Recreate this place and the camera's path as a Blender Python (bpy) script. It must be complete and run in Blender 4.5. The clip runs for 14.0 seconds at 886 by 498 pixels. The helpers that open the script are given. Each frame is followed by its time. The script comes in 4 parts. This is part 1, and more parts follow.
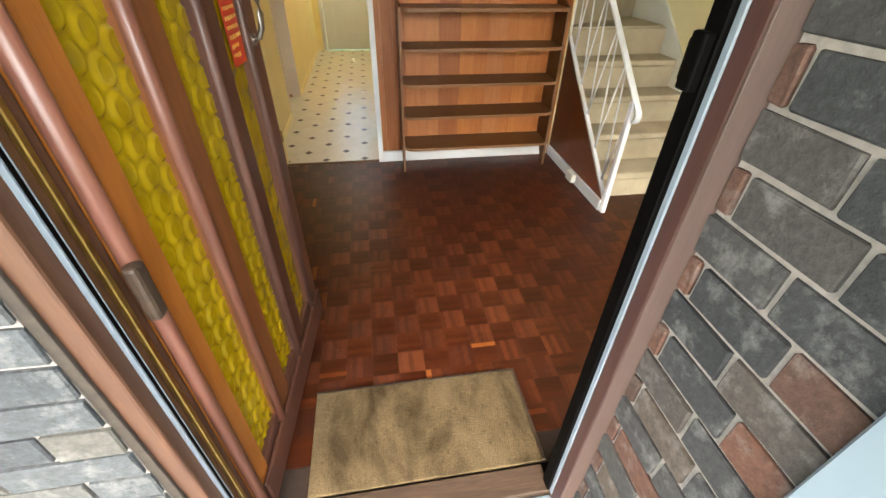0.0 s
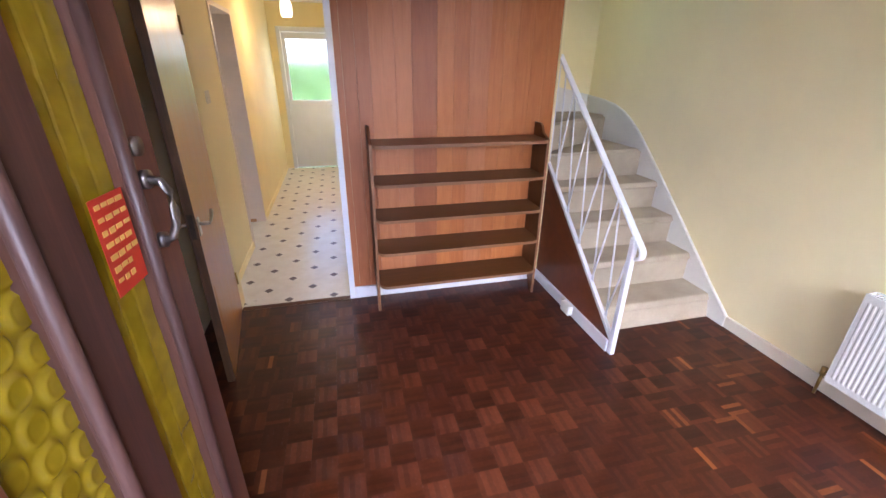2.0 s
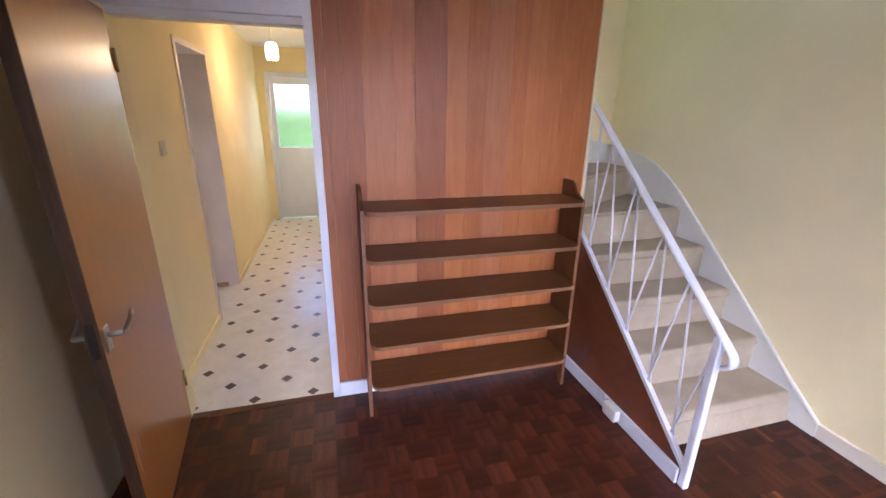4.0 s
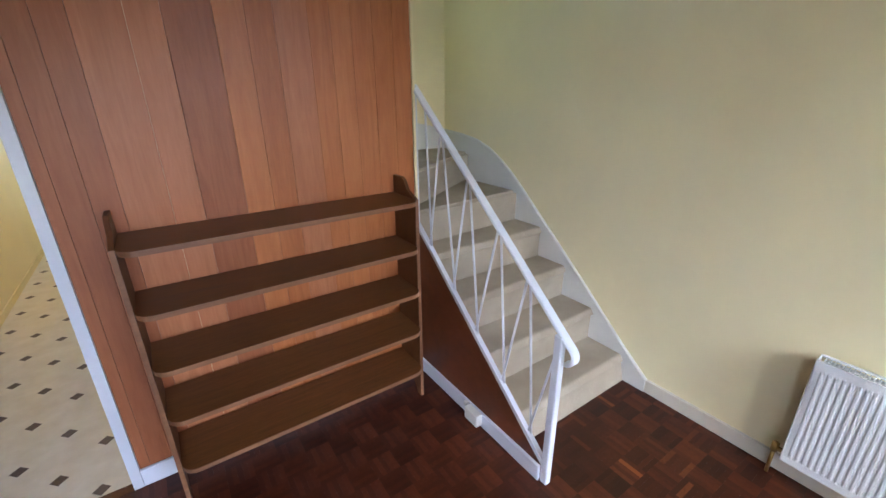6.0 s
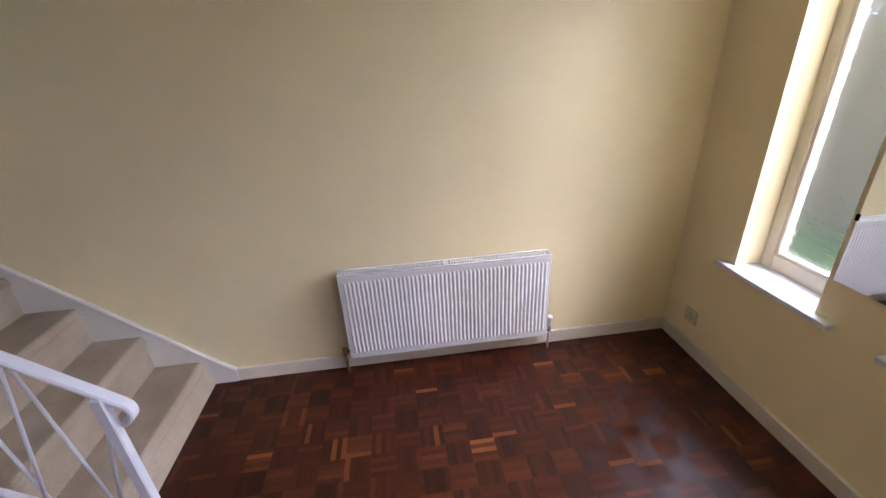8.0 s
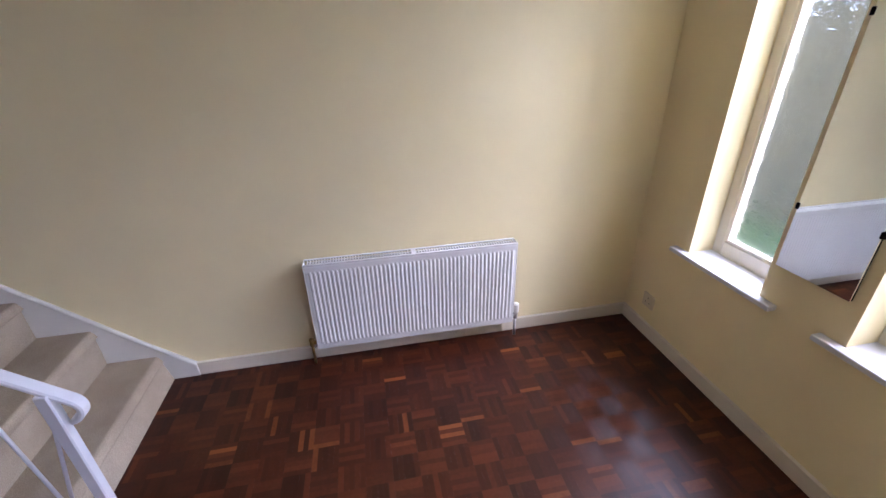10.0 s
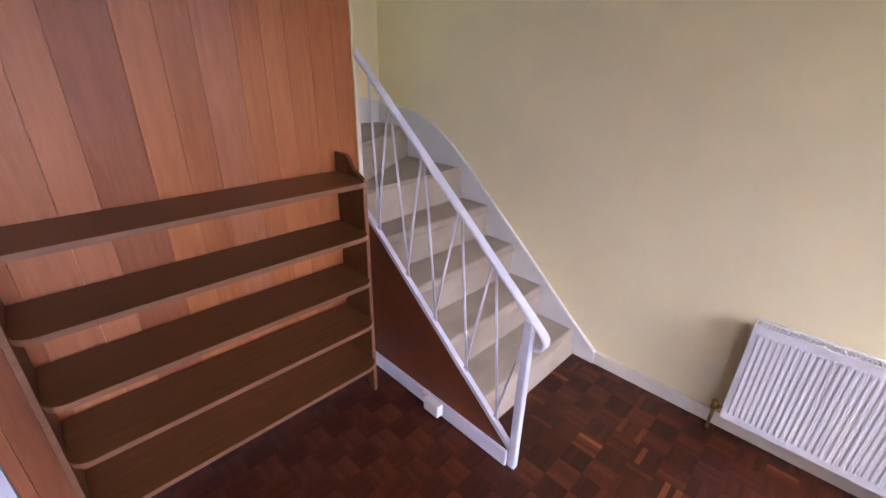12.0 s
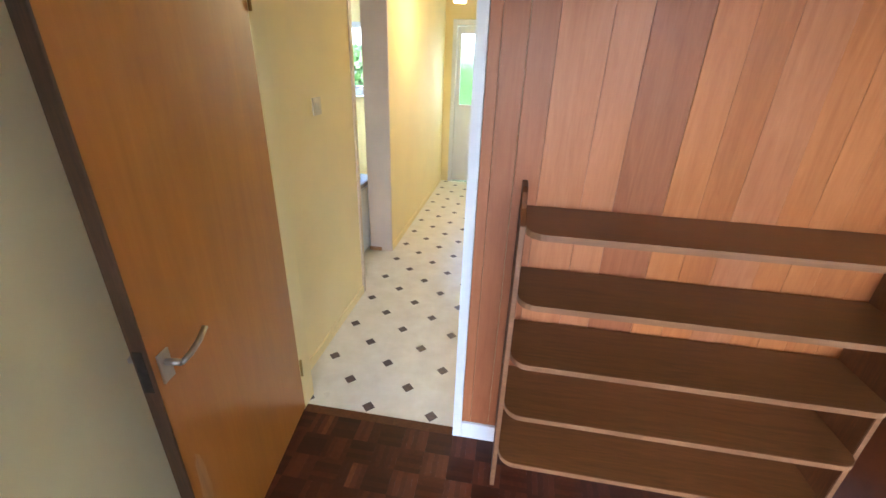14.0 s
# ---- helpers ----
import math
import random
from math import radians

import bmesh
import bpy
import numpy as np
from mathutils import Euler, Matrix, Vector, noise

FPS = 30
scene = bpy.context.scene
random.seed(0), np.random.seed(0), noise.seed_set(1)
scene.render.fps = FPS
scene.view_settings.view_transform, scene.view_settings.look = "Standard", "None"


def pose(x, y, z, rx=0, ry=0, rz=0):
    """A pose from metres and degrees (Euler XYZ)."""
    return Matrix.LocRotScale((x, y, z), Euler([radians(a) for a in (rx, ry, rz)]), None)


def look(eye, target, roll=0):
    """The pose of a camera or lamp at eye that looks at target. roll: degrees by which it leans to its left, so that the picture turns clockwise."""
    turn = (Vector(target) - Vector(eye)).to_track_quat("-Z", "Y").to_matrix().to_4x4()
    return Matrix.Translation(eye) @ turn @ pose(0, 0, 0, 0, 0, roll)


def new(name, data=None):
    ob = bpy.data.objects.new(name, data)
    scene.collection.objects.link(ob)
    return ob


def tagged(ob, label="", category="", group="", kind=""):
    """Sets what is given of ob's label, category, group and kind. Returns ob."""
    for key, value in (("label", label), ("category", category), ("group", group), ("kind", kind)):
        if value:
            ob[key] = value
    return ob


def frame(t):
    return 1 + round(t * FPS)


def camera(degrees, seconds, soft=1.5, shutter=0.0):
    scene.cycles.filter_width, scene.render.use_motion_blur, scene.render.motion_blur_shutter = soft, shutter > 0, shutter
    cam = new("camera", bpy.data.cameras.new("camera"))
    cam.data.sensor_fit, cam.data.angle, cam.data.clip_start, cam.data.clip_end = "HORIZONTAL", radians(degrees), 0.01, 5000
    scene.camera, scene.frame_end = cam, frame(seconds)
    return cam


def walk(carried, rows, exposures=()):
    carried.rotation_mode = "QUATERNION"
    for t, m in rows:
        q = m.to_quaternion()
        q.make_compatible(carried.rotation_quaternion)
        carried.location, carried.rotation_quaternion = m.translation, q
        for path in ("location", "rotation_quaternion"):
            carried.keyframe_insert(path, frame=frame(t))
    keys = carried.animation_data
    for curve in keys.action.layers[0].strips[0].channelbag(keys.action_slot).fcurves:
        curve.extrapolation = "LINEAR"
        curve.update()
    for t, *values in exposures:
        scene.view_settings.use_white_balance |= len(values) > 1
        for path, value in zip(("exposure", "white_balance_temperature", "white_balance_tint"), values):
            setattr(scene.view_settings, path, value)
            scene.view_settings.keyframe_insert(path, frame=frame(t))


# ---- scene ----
cam = camera(94.7, 14.0)
PATH = [
    (0, (-0.517, 0.258, 1.479), (-0.236, 1.835, 0.281), 1.4),
    (0.5, (-0.544, 0.373, 1.512), (-0.219, 2.007, 0.405), 1.1),
    (1, (-0.566, 0.475, 1.531), (-0.193, 2.163, 0.526), 1.0),
    (1.5, (-0.541, 0.6, 1.557), (-0.133, 2.332, 0.642), 0.7),
    (2, (-0.479, 0.787, 1.575), (-0.033, 2.559, 0.76), 0.6),
    (2.5, (-0.468, 0.906, 1.593), (0.023, 2.703, 0.865), 0.8),
    (3, (-0.438, 1.095, 1.589), (0.055, 2.918, 0.93), 0.6),
    (3.2, (-0.445, 1.181, 1.575), (0.046, 3.016, 0.948), 0.7),
    (5.5, (-0.23, 1.579, 1.598), (0.414, 3.349, 0.925), 0.8),
    (6, (-0.123, 1.644, 1.618), (0.94, 3.181, 0.906), -0.4),
    (6.5, (-0.081, 1.691, 1.634), (1.411, 2.8, 0.895), -1.5),
    (7, (-0.055, 1.662, 1.611), (1.685, 2.296, 0.853), -2.4),
    (7.5, (-0.023, 1.616, 1.618), (1.797, 1.789, 0.807), -3.1),
    (8, (-0.011, 1.559, 1.593), (1.792, 1.374, 0.748), -3.2),
    (8.2, (0.007, 1.562, 1.6), (1.779, 1.255, 0.724), -2.7),
    (9.2, (-0.01, 1.54, 1.59), (1.66, 0.82, 0.74), -2.0),
    (10.3, (-0.024, 1.586, 1.579), (1.763, 1.462, 0.691), -0.9),
    (10.5, (-0.028, 1.618, 1.582), (1.77, 1.614, 0.706), -0.5),
    (11, (-0.052, 1.697, 1.598), (1.715, 2.075, 0.74), 0.5),
    (11.5, (-0.096, 1.797, 1.586), (1.53, 2.613, 0.755), 1.2),
    (12, (-0.126, 1.84, 1.586), (1.184, 3.118, 0.777), 1.4),
    (12.5, (-0.173, 1.9, 1.572), (0.72, 3.497, 0.766), 2.4),
    (13, (-0.240, 1.912, 1.577), (0.202, 3.685, 0.762), 2.8),
    (13.5, (-0.298, 1.974, 1.59), (-0.266, 3.79, 0.756), 2.85),
    (14, (-0.362, 2.109, 1.585), (-0.643, 3.906, 0.757), 2.0),
]
walk(cam, [(t, look(eye, target, roll)) for t, eye, target, roll in PATH], exposures=[(0.0, 3.78, 7150, 3), (0.5, 3.95, 7000, 4), (1.0, 4.02, 6640, 10), (1.5, 4.05, 5990, 16), (2.0, 3.97, 5500, 24), (3.0, 3.9, 5400, 29), (5.5, 3.8, 5270, 21), (6.0, 3.58, 5250, 15), (6.5, 3.72, 5500, 19), (7.5, 3.08, 5600, 29), (8.2, 2.93, 5600, 29), (10.5, 3.0, 5230, 30), (11.5, 3.4, 5380, 32), (12.5, 3.72, 5580, 38), (13.5, 4.16, 5330, 25), (14.0, 4.34, 5280, 10)])

# ---- world, sun, large lights ----
world = bpy.data.worlds.new("sky")
scene.world = world
world.use_nodes = True
_nt = world.node_tree
_bg = _nt.nodes["Background"]
_sky = _nt.nodes.new("ShaderNodeTexSky")
_sky.sky_type = 'NISHITA'
_sky.sun_disc = False
_sky.sun_elevation = radians(46)
_sky.sun_rotation = radians(200)
_sky.air_density = 1.0
_sky.dust_density = 3.0
_nt.links.new(_sky.outputs[0], _bg.inputs[0])
_bg.inputs[1].default_value = 0.15
sun_data = bpy.data.lights.new("sun", 'SUN')
sun_data.energy = 0.6
sun_data.angle = radians(50)
sun_data.color = (1.0, 0.95, 0.88)
sun = new("sun", sun_data)
sun.matrix_world = look((-3.4, -9.5, 10.4), (0, 0, 0))


# sky light at the kitchen window
kl = bpy.data.lights.new("kitchen_window_sky", 'AREA')
kl.shape, kl.size, kl.size_y, kl.energy, kl.color = 'RECTANGLE', 1.7, 1.0, 55, (0.80, 0.90, 1.0)
kitchen_sky = new("kitchen_window_sky", kl)
kitchen_sky.matrix_world = look((-2.7, 8.9, 2.9), (-2.4, 7.0, 0.8))

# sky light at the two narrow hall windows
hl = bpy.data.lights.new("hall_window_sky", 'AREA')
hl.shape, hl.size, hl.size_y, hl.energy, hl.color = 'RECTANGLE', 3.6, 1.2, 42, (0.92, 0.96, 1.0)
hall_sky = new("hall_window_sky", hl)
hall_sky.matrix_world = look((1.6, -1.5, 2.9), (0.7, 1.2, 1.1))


# ---- materials ----
def mat(name, rough=0.5, metal=0.0, spec=0.5):
    m = bpy.data.materials.new(name)
    m.use_nodes = True
    b = m.node_tree.nodes["Principled BSDF"]
    b.inputs["Roughness"].default_value = rough
    b.inputs["Metallic"].default_value = metal
    b.inputs["Specular IOR Level"].default_value = spec
    return m, m.node_tree, b


def coords(nt, scale=(1, 1, 1), shift=False):
    tc = nt.nodes.new("ShaderNodeTexCoord")
    mp = nt.nodes.new("ShaderNodeMapping")
    mp.inputs["Scale"].default_value = scale
    nt.links.new(tc.outputs["Object"], mp.inputs["Vector"])
    if shift:
        oi = nt.nodes.new("ShaderNodeObjectInfo")
        mu = nt.nodes.new("ShaderNodeMath")
        mu.operation = 'MULTIPLY'
        mu.inputs[1].default_value = 37.0
        nt.links.new(oi.outputs["Random"], mu.inputs[0])
        nt.links.new(mu.outputs[0], mp.inputs["Location"])
    return mp.outputs[0]


def noise_tex(nt, vec, scale, detail=4.0, rough=0.55, dist=0.0):
    n = nt.nodes.new("ShaderNodeTexNoise")
    n.inputs["Scale"].default_value = scale
    n.inputs["Detail"].default_value = detail
    n.inputs["Roughness"].default_value = rough
    n.inputs["Distortion"].default_value = dist
    nt.links.new(vec, n.inputs["Vector"])
    return n.outputs["Fac"]


def ramp(nt, fac, stops):
    r = nt.nodes.new("ShaderNodeValToRGB")
    el = r.color_ramp.elements
    while len(el) < len(stops):
        el.new(0.5)
    for e, (p, c) in zip(el, stops):
        e.position = p
        e.color = (*c, 1)
    nt.links.new(fac, r.inputs[0])
    return r.outputs[0]


def mix(nt, a, b, fac, mode='MIX'):
    n = nt.nodes.new("ShaderNodeMix")
    n.data_type = 'RGBA'
    n.blend_type = mode
    for sock, v in ((n.inputs[0], fac), (n.inputs[6], a), (n.inputs[7], b)):
        if isinstance(v, (int, float)):
            sock.default_value = v
        elif isinstance(v, tuple):
            sock.default_value = (*v, 1)
        else:
            nt.links.new(v, sock)
    return n.outputs[2]


def math_node(nt, op, a, b=0.0):
    n = nt.nodes.new("ShaderNodeMath")
    n.operation = op
    for sock, v in zip(n.inputs, (a, b)):
        if isinstance(v, (int, float)):
            sock.default_value = v
        else:
            nt.links.new(v, sock)
    return n.outputs[0]


def bump(nt, b, height, strength=0.2, dist=0.01):
    n = nt.nodes.new("ShaderNodeBump")
    n.inputs["Strength"].default_value = strength
    n.inputs["Distance"].default_value = dist
    nt.links.new(height, n.inputs["Height"])
    nt.links.new(n.outputs[0], b.inputs["Normal"])


def rough_var(nt, b, fac, lo, hi):
    mr = nt.nodes.new("ShaderNodeMapRange")
    mr.inputs[3].default_value = lo
    mr.inputs[4].default_value = hi
    nt.links.new(fac, mr.inputs[0])
    nt.links.new(mr.outputs[0], b.inputs["Roughness"])


def paint(name, col, rough=0.6, var=0.06, scale=3.0, bumps=0.08, fine=220.0):
    """Painted plaster or wood: broad uneven tone, fine roller or brush relief."""
    m, nt, b = mat(name, rough)
    v = coords(nt)
    big = noise_tex(nt, v, scale, 5.0, 0.6)
    dark = tuple(c * (1 - var * 2) for c in col)
    lite = tuple(min(1.0, c * (1 + var)) for c in col)
    nt.links.new(ramp(nt, big, [(0.3, dark), (0.7, lite)]), b.inputs["Base Color"])
    bump(nt, b, noise_tex(nt, v, fine, 3.0), bumps, 0.002)
    rough_var(nt, b, noise_tex(nt, v, scale * 4, 3.0), max(0.02, rough - 0.08), min(1.0, rough + 0.1))
    return m


def wood(name, dark, mid, lite, grain=(14, 14, 1.2), rough=0.4, spread=0.35, scale=3.0, bumps=0.08, spec=0.5, coat=0.0):
    """Stained timber: stretched grain, with a tone of its own for each piece."""
    m, nt, b = mat(name, rough, spec=spec)
    v = coords(nt, grain, True)
    g1 = noise_tex(nt, v, scale, 6.0, 0.6, 1.4)
    g2 = noise_tex(nt, v, scale * 7, 3.0, 0.6)
    fac = math_node(nt, 'ADD', math_node(nt, 'MULTIPLY', g1, 0.72), math_node(nt, 'MULTIPLY', g2, 0.28))
    oi = nt.nodes.new("ShaderNodeObjectInfo")
    off = math_node(nt, 'MULTIPLY', math_node(nt, 'SUBTRACT', oi.outputs["Random"], 0.5), spread)
    fac = math_node(nt, 'ADD', fac, off)
    nt.links.new(ramp(nt, fac, [(0.25, dark), (0.5, mid), (0.78, lite)]), b.inputs["Base Color"])
    bump(nt, b, g2, bumps, 0.002)
    rough_var(nt, b, g1, rough - 0.08, rough + 0.1)
    b.inputs["Coat Weight"].default_value = coat
    b.inputs["Coat Roughness"].default_value = 0.25
    return m


M_WALL = paint("cream_wall_paint", (0.86, 0.75, 0.45), 0.75, 0.03, 1.6, 0.12)
M_YELLOW = paint("yellow_wall_paint", (0.88, 0.745, 0.40), 0.7, 0.03, 1.6, 0.12)
M_CEIL = paint("white_ceiling_paint", (0.87, 0.85, 0.80), 0.8, 0.02, 2.0, 0.15)
M_GLOSS = paint("white_gloss_paint", (0.66, 0.67, 0.71), 0.36, 0.03, 4.0, 0.04, 60)
M_SKIRT = paint("cream_gloss_paint", (0.72, 0.66, 0.53), 0.4, 0.03, 4.0, 0.04, 60)
M_STRINGPAINT = paint("off_white_gloss", (0.72, 0.70, 0.64), 0.38, 0.03, 4.0, 0.04, 60)
M_METAL_WHITE = paint("white_painted_metal", (0.67, 0.68, 0.72), 0.4, 0.03, 9.0, 0.05, 90)
M_RAD = paint("white_enamel", (0.74, 0.74, 0.73), 0.35, 0.02, 3.0, 0.02, 90)
M_PANEL = wood("cedar_board", (0.29, 0.092, 0.023), (0.38, 0.130, 0.036), (0.46, 0.172, 0.054), (9, 9, 0.8), 0.40, 0.22, 2.6, 0.05, 0.35)
M_PANEL_PINK = wood("pale_cedar_board", (0.30, 0.104, 0.037), (0.38, 0.142, 0.055), (0.46, 0.185, 0.078), (9, 9, 0.8), 0.40, 0.24, 2.6, 0.05, 0.35)
M_PANEL_PLUM = wood("dark_cedar_board", (0.235, 0.073, 0.025), (0.30, 0.102, 0.038), (0.37, 0.135, 0.054), (9, 9, 0.8), 0.40, 0.24, 2.6, 0.05, 0.35)
M_SHELF = wood("dark_stained_shelf", (0.080, 0.029, 0.0075), (0.130, 0.049, 0.013), (0.19, 0.075, 0.022), (1.0, 12, 12), 0.42, 0.12, 3.0, 0.06, 0.3)
M_SHELF_SIDE = wood("dark_stained_side", (0.060, 0.020, 0.006), (0.105, 0.036, 0.010), (0.16, 0.058, 0.017), (12, 12, 1.0), 0.5, 0.12, 3.0, 0.06, 0.3)
M_SHELF_EDGE = wood("worn_shelf_edge", (0.135, 0.060, 0.025), (0.20, 0.092, 0.040), (0.27, 0.130, 0.060), (1.2, 10, 10), 0.45, 0.1, 3.0, 0.04)
M_STRING = wood("dark_ply", (0.08, 0.022, 0.008), (0.14, 0.038, 0.013), (0.20, 0.060, 0.021), (8, 1.2, 1.2), 0.35, 0.1, 3.0, 0.04)
M_VENEER = wood("teak_veneer", (0.35, 0.125, 0.020), (0.41, 0.155, 0.026), (0.48, 0.195, 0.036), (5, 5, 0.5), 0.30, 0.05, 1.6, 0.004, 0.45, 0.2)
M_SCUFF = wood("bare_veneer", (0.36, 0.17, 0.06), (0.46, 0.23, 0.09), (0.55, 0.30, 0.13), (9, 9, 0.8), 0.6, 0.05, 3.0, 0.1)
M_DOOREDGE = wood("door_lipping", (0.04, 0.02, 0.01), (0.08, 0.038, 0.018), (0.15, 0.07, 0.03), (12, 12, 1.0), 0.5, 0.1, 3.0, 0.1)
M_FRAME = wood("brown_painted_frame", (0.035, 0.016, 0.015), (0.055, 0.024, 0.021), (0.085, 0.038, 0.032), (9, 9, 0.7), 0.38, 0.12, 3.0, 0.06)
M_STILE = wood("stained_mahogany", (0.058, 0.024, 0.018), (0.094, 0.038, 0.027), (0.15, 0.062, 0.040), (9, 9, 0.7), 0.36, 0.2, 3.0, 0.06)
# brighter copies of the door's mahogany, with the daylight near the opening painted in
M_STILE_SUNLIT = wood("sunlit_mahogany", (0.20, 0.062, 0.012), (0.29, 0.095, 0.019), (0.38, 0.135, 0.030), (9, 9, 0.7), 0.36, 0.1, 3.0, 0.05)
M_STILE_MID = wood("mid_lit_mahogany", (0.11, 0.037, 0.015), (0.175, 0.060, 0.022), (0.26, 0.094, 0.032), (9, 9, 0.7), 0.36, 0.12, 3.0, 0.06)
# bead colour as lit by the entrance; M_BEAD is its darker inner copy
M_MOULD = wood("lit_red_brown_moulding", (0.115, 0.042, 0.030), (0.17, 0.065, 0.045), (0.26, 0.105, 0.074), (9, 9, 0.7), 0.36, 0.1, 3.0, 0.05)
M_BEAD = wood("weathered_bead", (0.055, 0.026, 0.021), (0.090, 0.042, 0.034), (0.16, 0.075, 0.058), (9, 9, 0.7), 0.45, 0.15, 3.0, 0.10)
# frame brown shifted to orange, painting daylight on the left jamb
M_JAMB = wood("lit_brown_jamb", (0.050, 0.021, 0.012), (0.080, 0.034, 0.018), (0.14, 0.060, 0.031), (9, 9, 0.7), 0.5, 0.1, 3.0, 0.08)
M_FADED = wood("dusty_brown_paint", (0.056, 0.036, 0.033), (0.078, 0.051, 0.046), (0.11, 0.074, 0.067), (9, 9, 0.7), 0.55, 0.1, 3.0, 0.08)
M_SILLWOOD = wood("weathered_threshold", (0.020, 0.012, 0.008), (0.040, 0.024, 0.016), (0.085, 0.050, 0.034), (1.0, 12, 12), 0.55, 0.1, 4.0, 0.2)


def carpet_mat():
    m, nt, b = mat("beige_carpet", 0.95, spec=0.15)
    v = coords(nt)
    big = noise_tex(nt, v, 5.0, 4.0)
    tuft = noise_tex(nt, v, 260.0, 2.0)
    c = ramp(nt, big, [(0.3, (0.45, 0.37, 0.27)), (0.7, (0.57, 0.48, 0.36))])
    nt.links.new(mix(nt, c, ramp(nt, tuft, [(0.3, (0.55, 0.55, 0.55)), (0.7, (1, 1, 1))]), 0.6, 'MULTIPLY'), b.inputs["Base Color"])
    bump(nt, b, tuft, 0.7, 0.006)
    return m


def mat_coir():
    m, nt, b = mat("worn_coir", 0.95, spec=0.1)
    v = coords(nt)
    stain = noise_tex(nt, coords(nt, (2.4, 1.2, 1)), 2.2, 4.0, 0.6, 0.4)
    fibre = noise_tex(nt, v, 190.0, 3.0, 0.7)
    speck = noise_tex(nt, v, 45.0, 4.0, 0.7)
    c = ramp(nt, stain, [(0.38, (0.048, 0.034, 0.019)), (0.50, (0.105, 0.076, 0.044)), (0.64, (0.150, 0.112, 0.068))])
    c = mix(nt, c, ramp(nt, fibre, [(0.3, (0.5, 0.45, 0.4)), (0.7, (1.1, 1.1, 1.1))]), 0.7, 'MULTIPLY')
    c = mix(nt, c, ramp(nt, speck, [(0.28, (0.45, 0.42, 0.38)), (0.42, (1, 1, 1))]), 0.7, 'MULTIPLY')
    nt.links.new(c, b.inputs["Base Color"])
    bump(nt, b, fibre, 0.8, 0.006)
    return m


def parquet_mat():
    """Mosaic finger parquet: a tone for each square, a smaller one for each finger, a painted sheen by lay, fine grain
    and worn varnish.
    """
    m, nt, b = mat("mosaic_parquet", 0.3, spec=0.30)
    oi = nt.nodes.new("ShaderNodeObjectInfo")
    at = nt.nodes.new("ShaderNodeAttribute")
    at.attribute_name = "tone"
    geo = nt.nodes.new("ShaderNodeNewGeometry")
    sq = math_node(nt, 'FRACT', math_node(nt, 'ADD', oi.outputs["Random"], at.outputs["Fac"]))
    at2 = nt.nodes.new("ShaderNodeAttribute")
    at2.attribute_name = "lay"
    fac = math_node(nt, 'ADD', math_node(nt, 'MULTIPLY', sq, 0.17), math_node(nt, 'MULTIPLY', geo.outputs["Random Per Island"], 0.20))
    odd = math_node(nt, 'POWER', geo.outputs["Random Per Island"], 26.0)
    fac = math_node(nt, 'ADD', fac, math_node(nt, 'MULTIPLY', odd, 0.30))
    # lighter colour for one lay direction paints the daylight sheen on its grain
    fac = math_node(nt, 'ADD', fac, math_node(nt, 'MULTIPLY', at2.outputs["Fac"], 0.115))
    v = coords(nt, (1, 1, 1), True)
    gr = noise_tex(nt, v, 60.0, 5.0, 0.6, 0.6)
    fac = math_node(nt, 'ADD', fac, math_node(nt, 'MULTIPLY', math_node(nt, 'SUBTRACT', gr, 0.5), 0.25))
    c = ramp(nt, fac, [(0.04, (0.024, 0.0056, 0.0026)), (0.26, (0.050, 0.0110, 0.0042)), (0.47, (0.098, 0.0250, 0.0080)), (0.70, (0.23, 0.075, 0.018))])
    tc = nt.nodes.new("ShaderNodeNewGeometry")
    wear = noise_tex(nt, tc.outputs["Position"], 2.3, 5.0, 0.6)
    fade = noise_tex(nt, tc.outputs["Position"], 0.9, 4.0, 0.6)
    c = mix(nt, c, (0.075, 0.036, 0.02), ramp(nt, fade, [(0.46, (0, 0, 0)), (0.66, (0.10, 0.10, 0.10))]))
    nt.links.new(c, b.inputs["Base Color"])
    rough_var(nt, b, wear, 0.27, 0.55)
    cx = nt.nodes.new("ShaderNodeCombineXYZ")
    nt.links.new(math_node(nt, 'SUBTRACT', 1.0, at2.outputs["Fac"]), cx.inputs[0])
    nt.links.new(at2.outputs["Fac"], cx.inputs[1])
    nt.links.new(cx.outputs[0], b.inputs["Tangent"])
    b.inputs["Anisotropic"].default_value = 0.6
    bump(nt, b, gr, 0.05, 0.002)
    return m


def vinyl_mat():
    m, nt, b = mat("cream_vinyl", 0.28)
    v = coords(nt)
    cl = noise_tex(nt, v, 9.0, 5.0, 0.6)
    c = ramp(nt, cl, [(0.3, (0.70, 0.64, 0.52)), (0.7, (0.82, 0.77, 0.66))])
    nt.links.new(c, b.inputs["Base Color"])
    rough_var(nt, b, noise_tex(nt, v, 4.0), 0.22, 0.42)
    bump(nt, b, noise_tex(nt, v, 160.0), 0.06, 0.001)
    return m


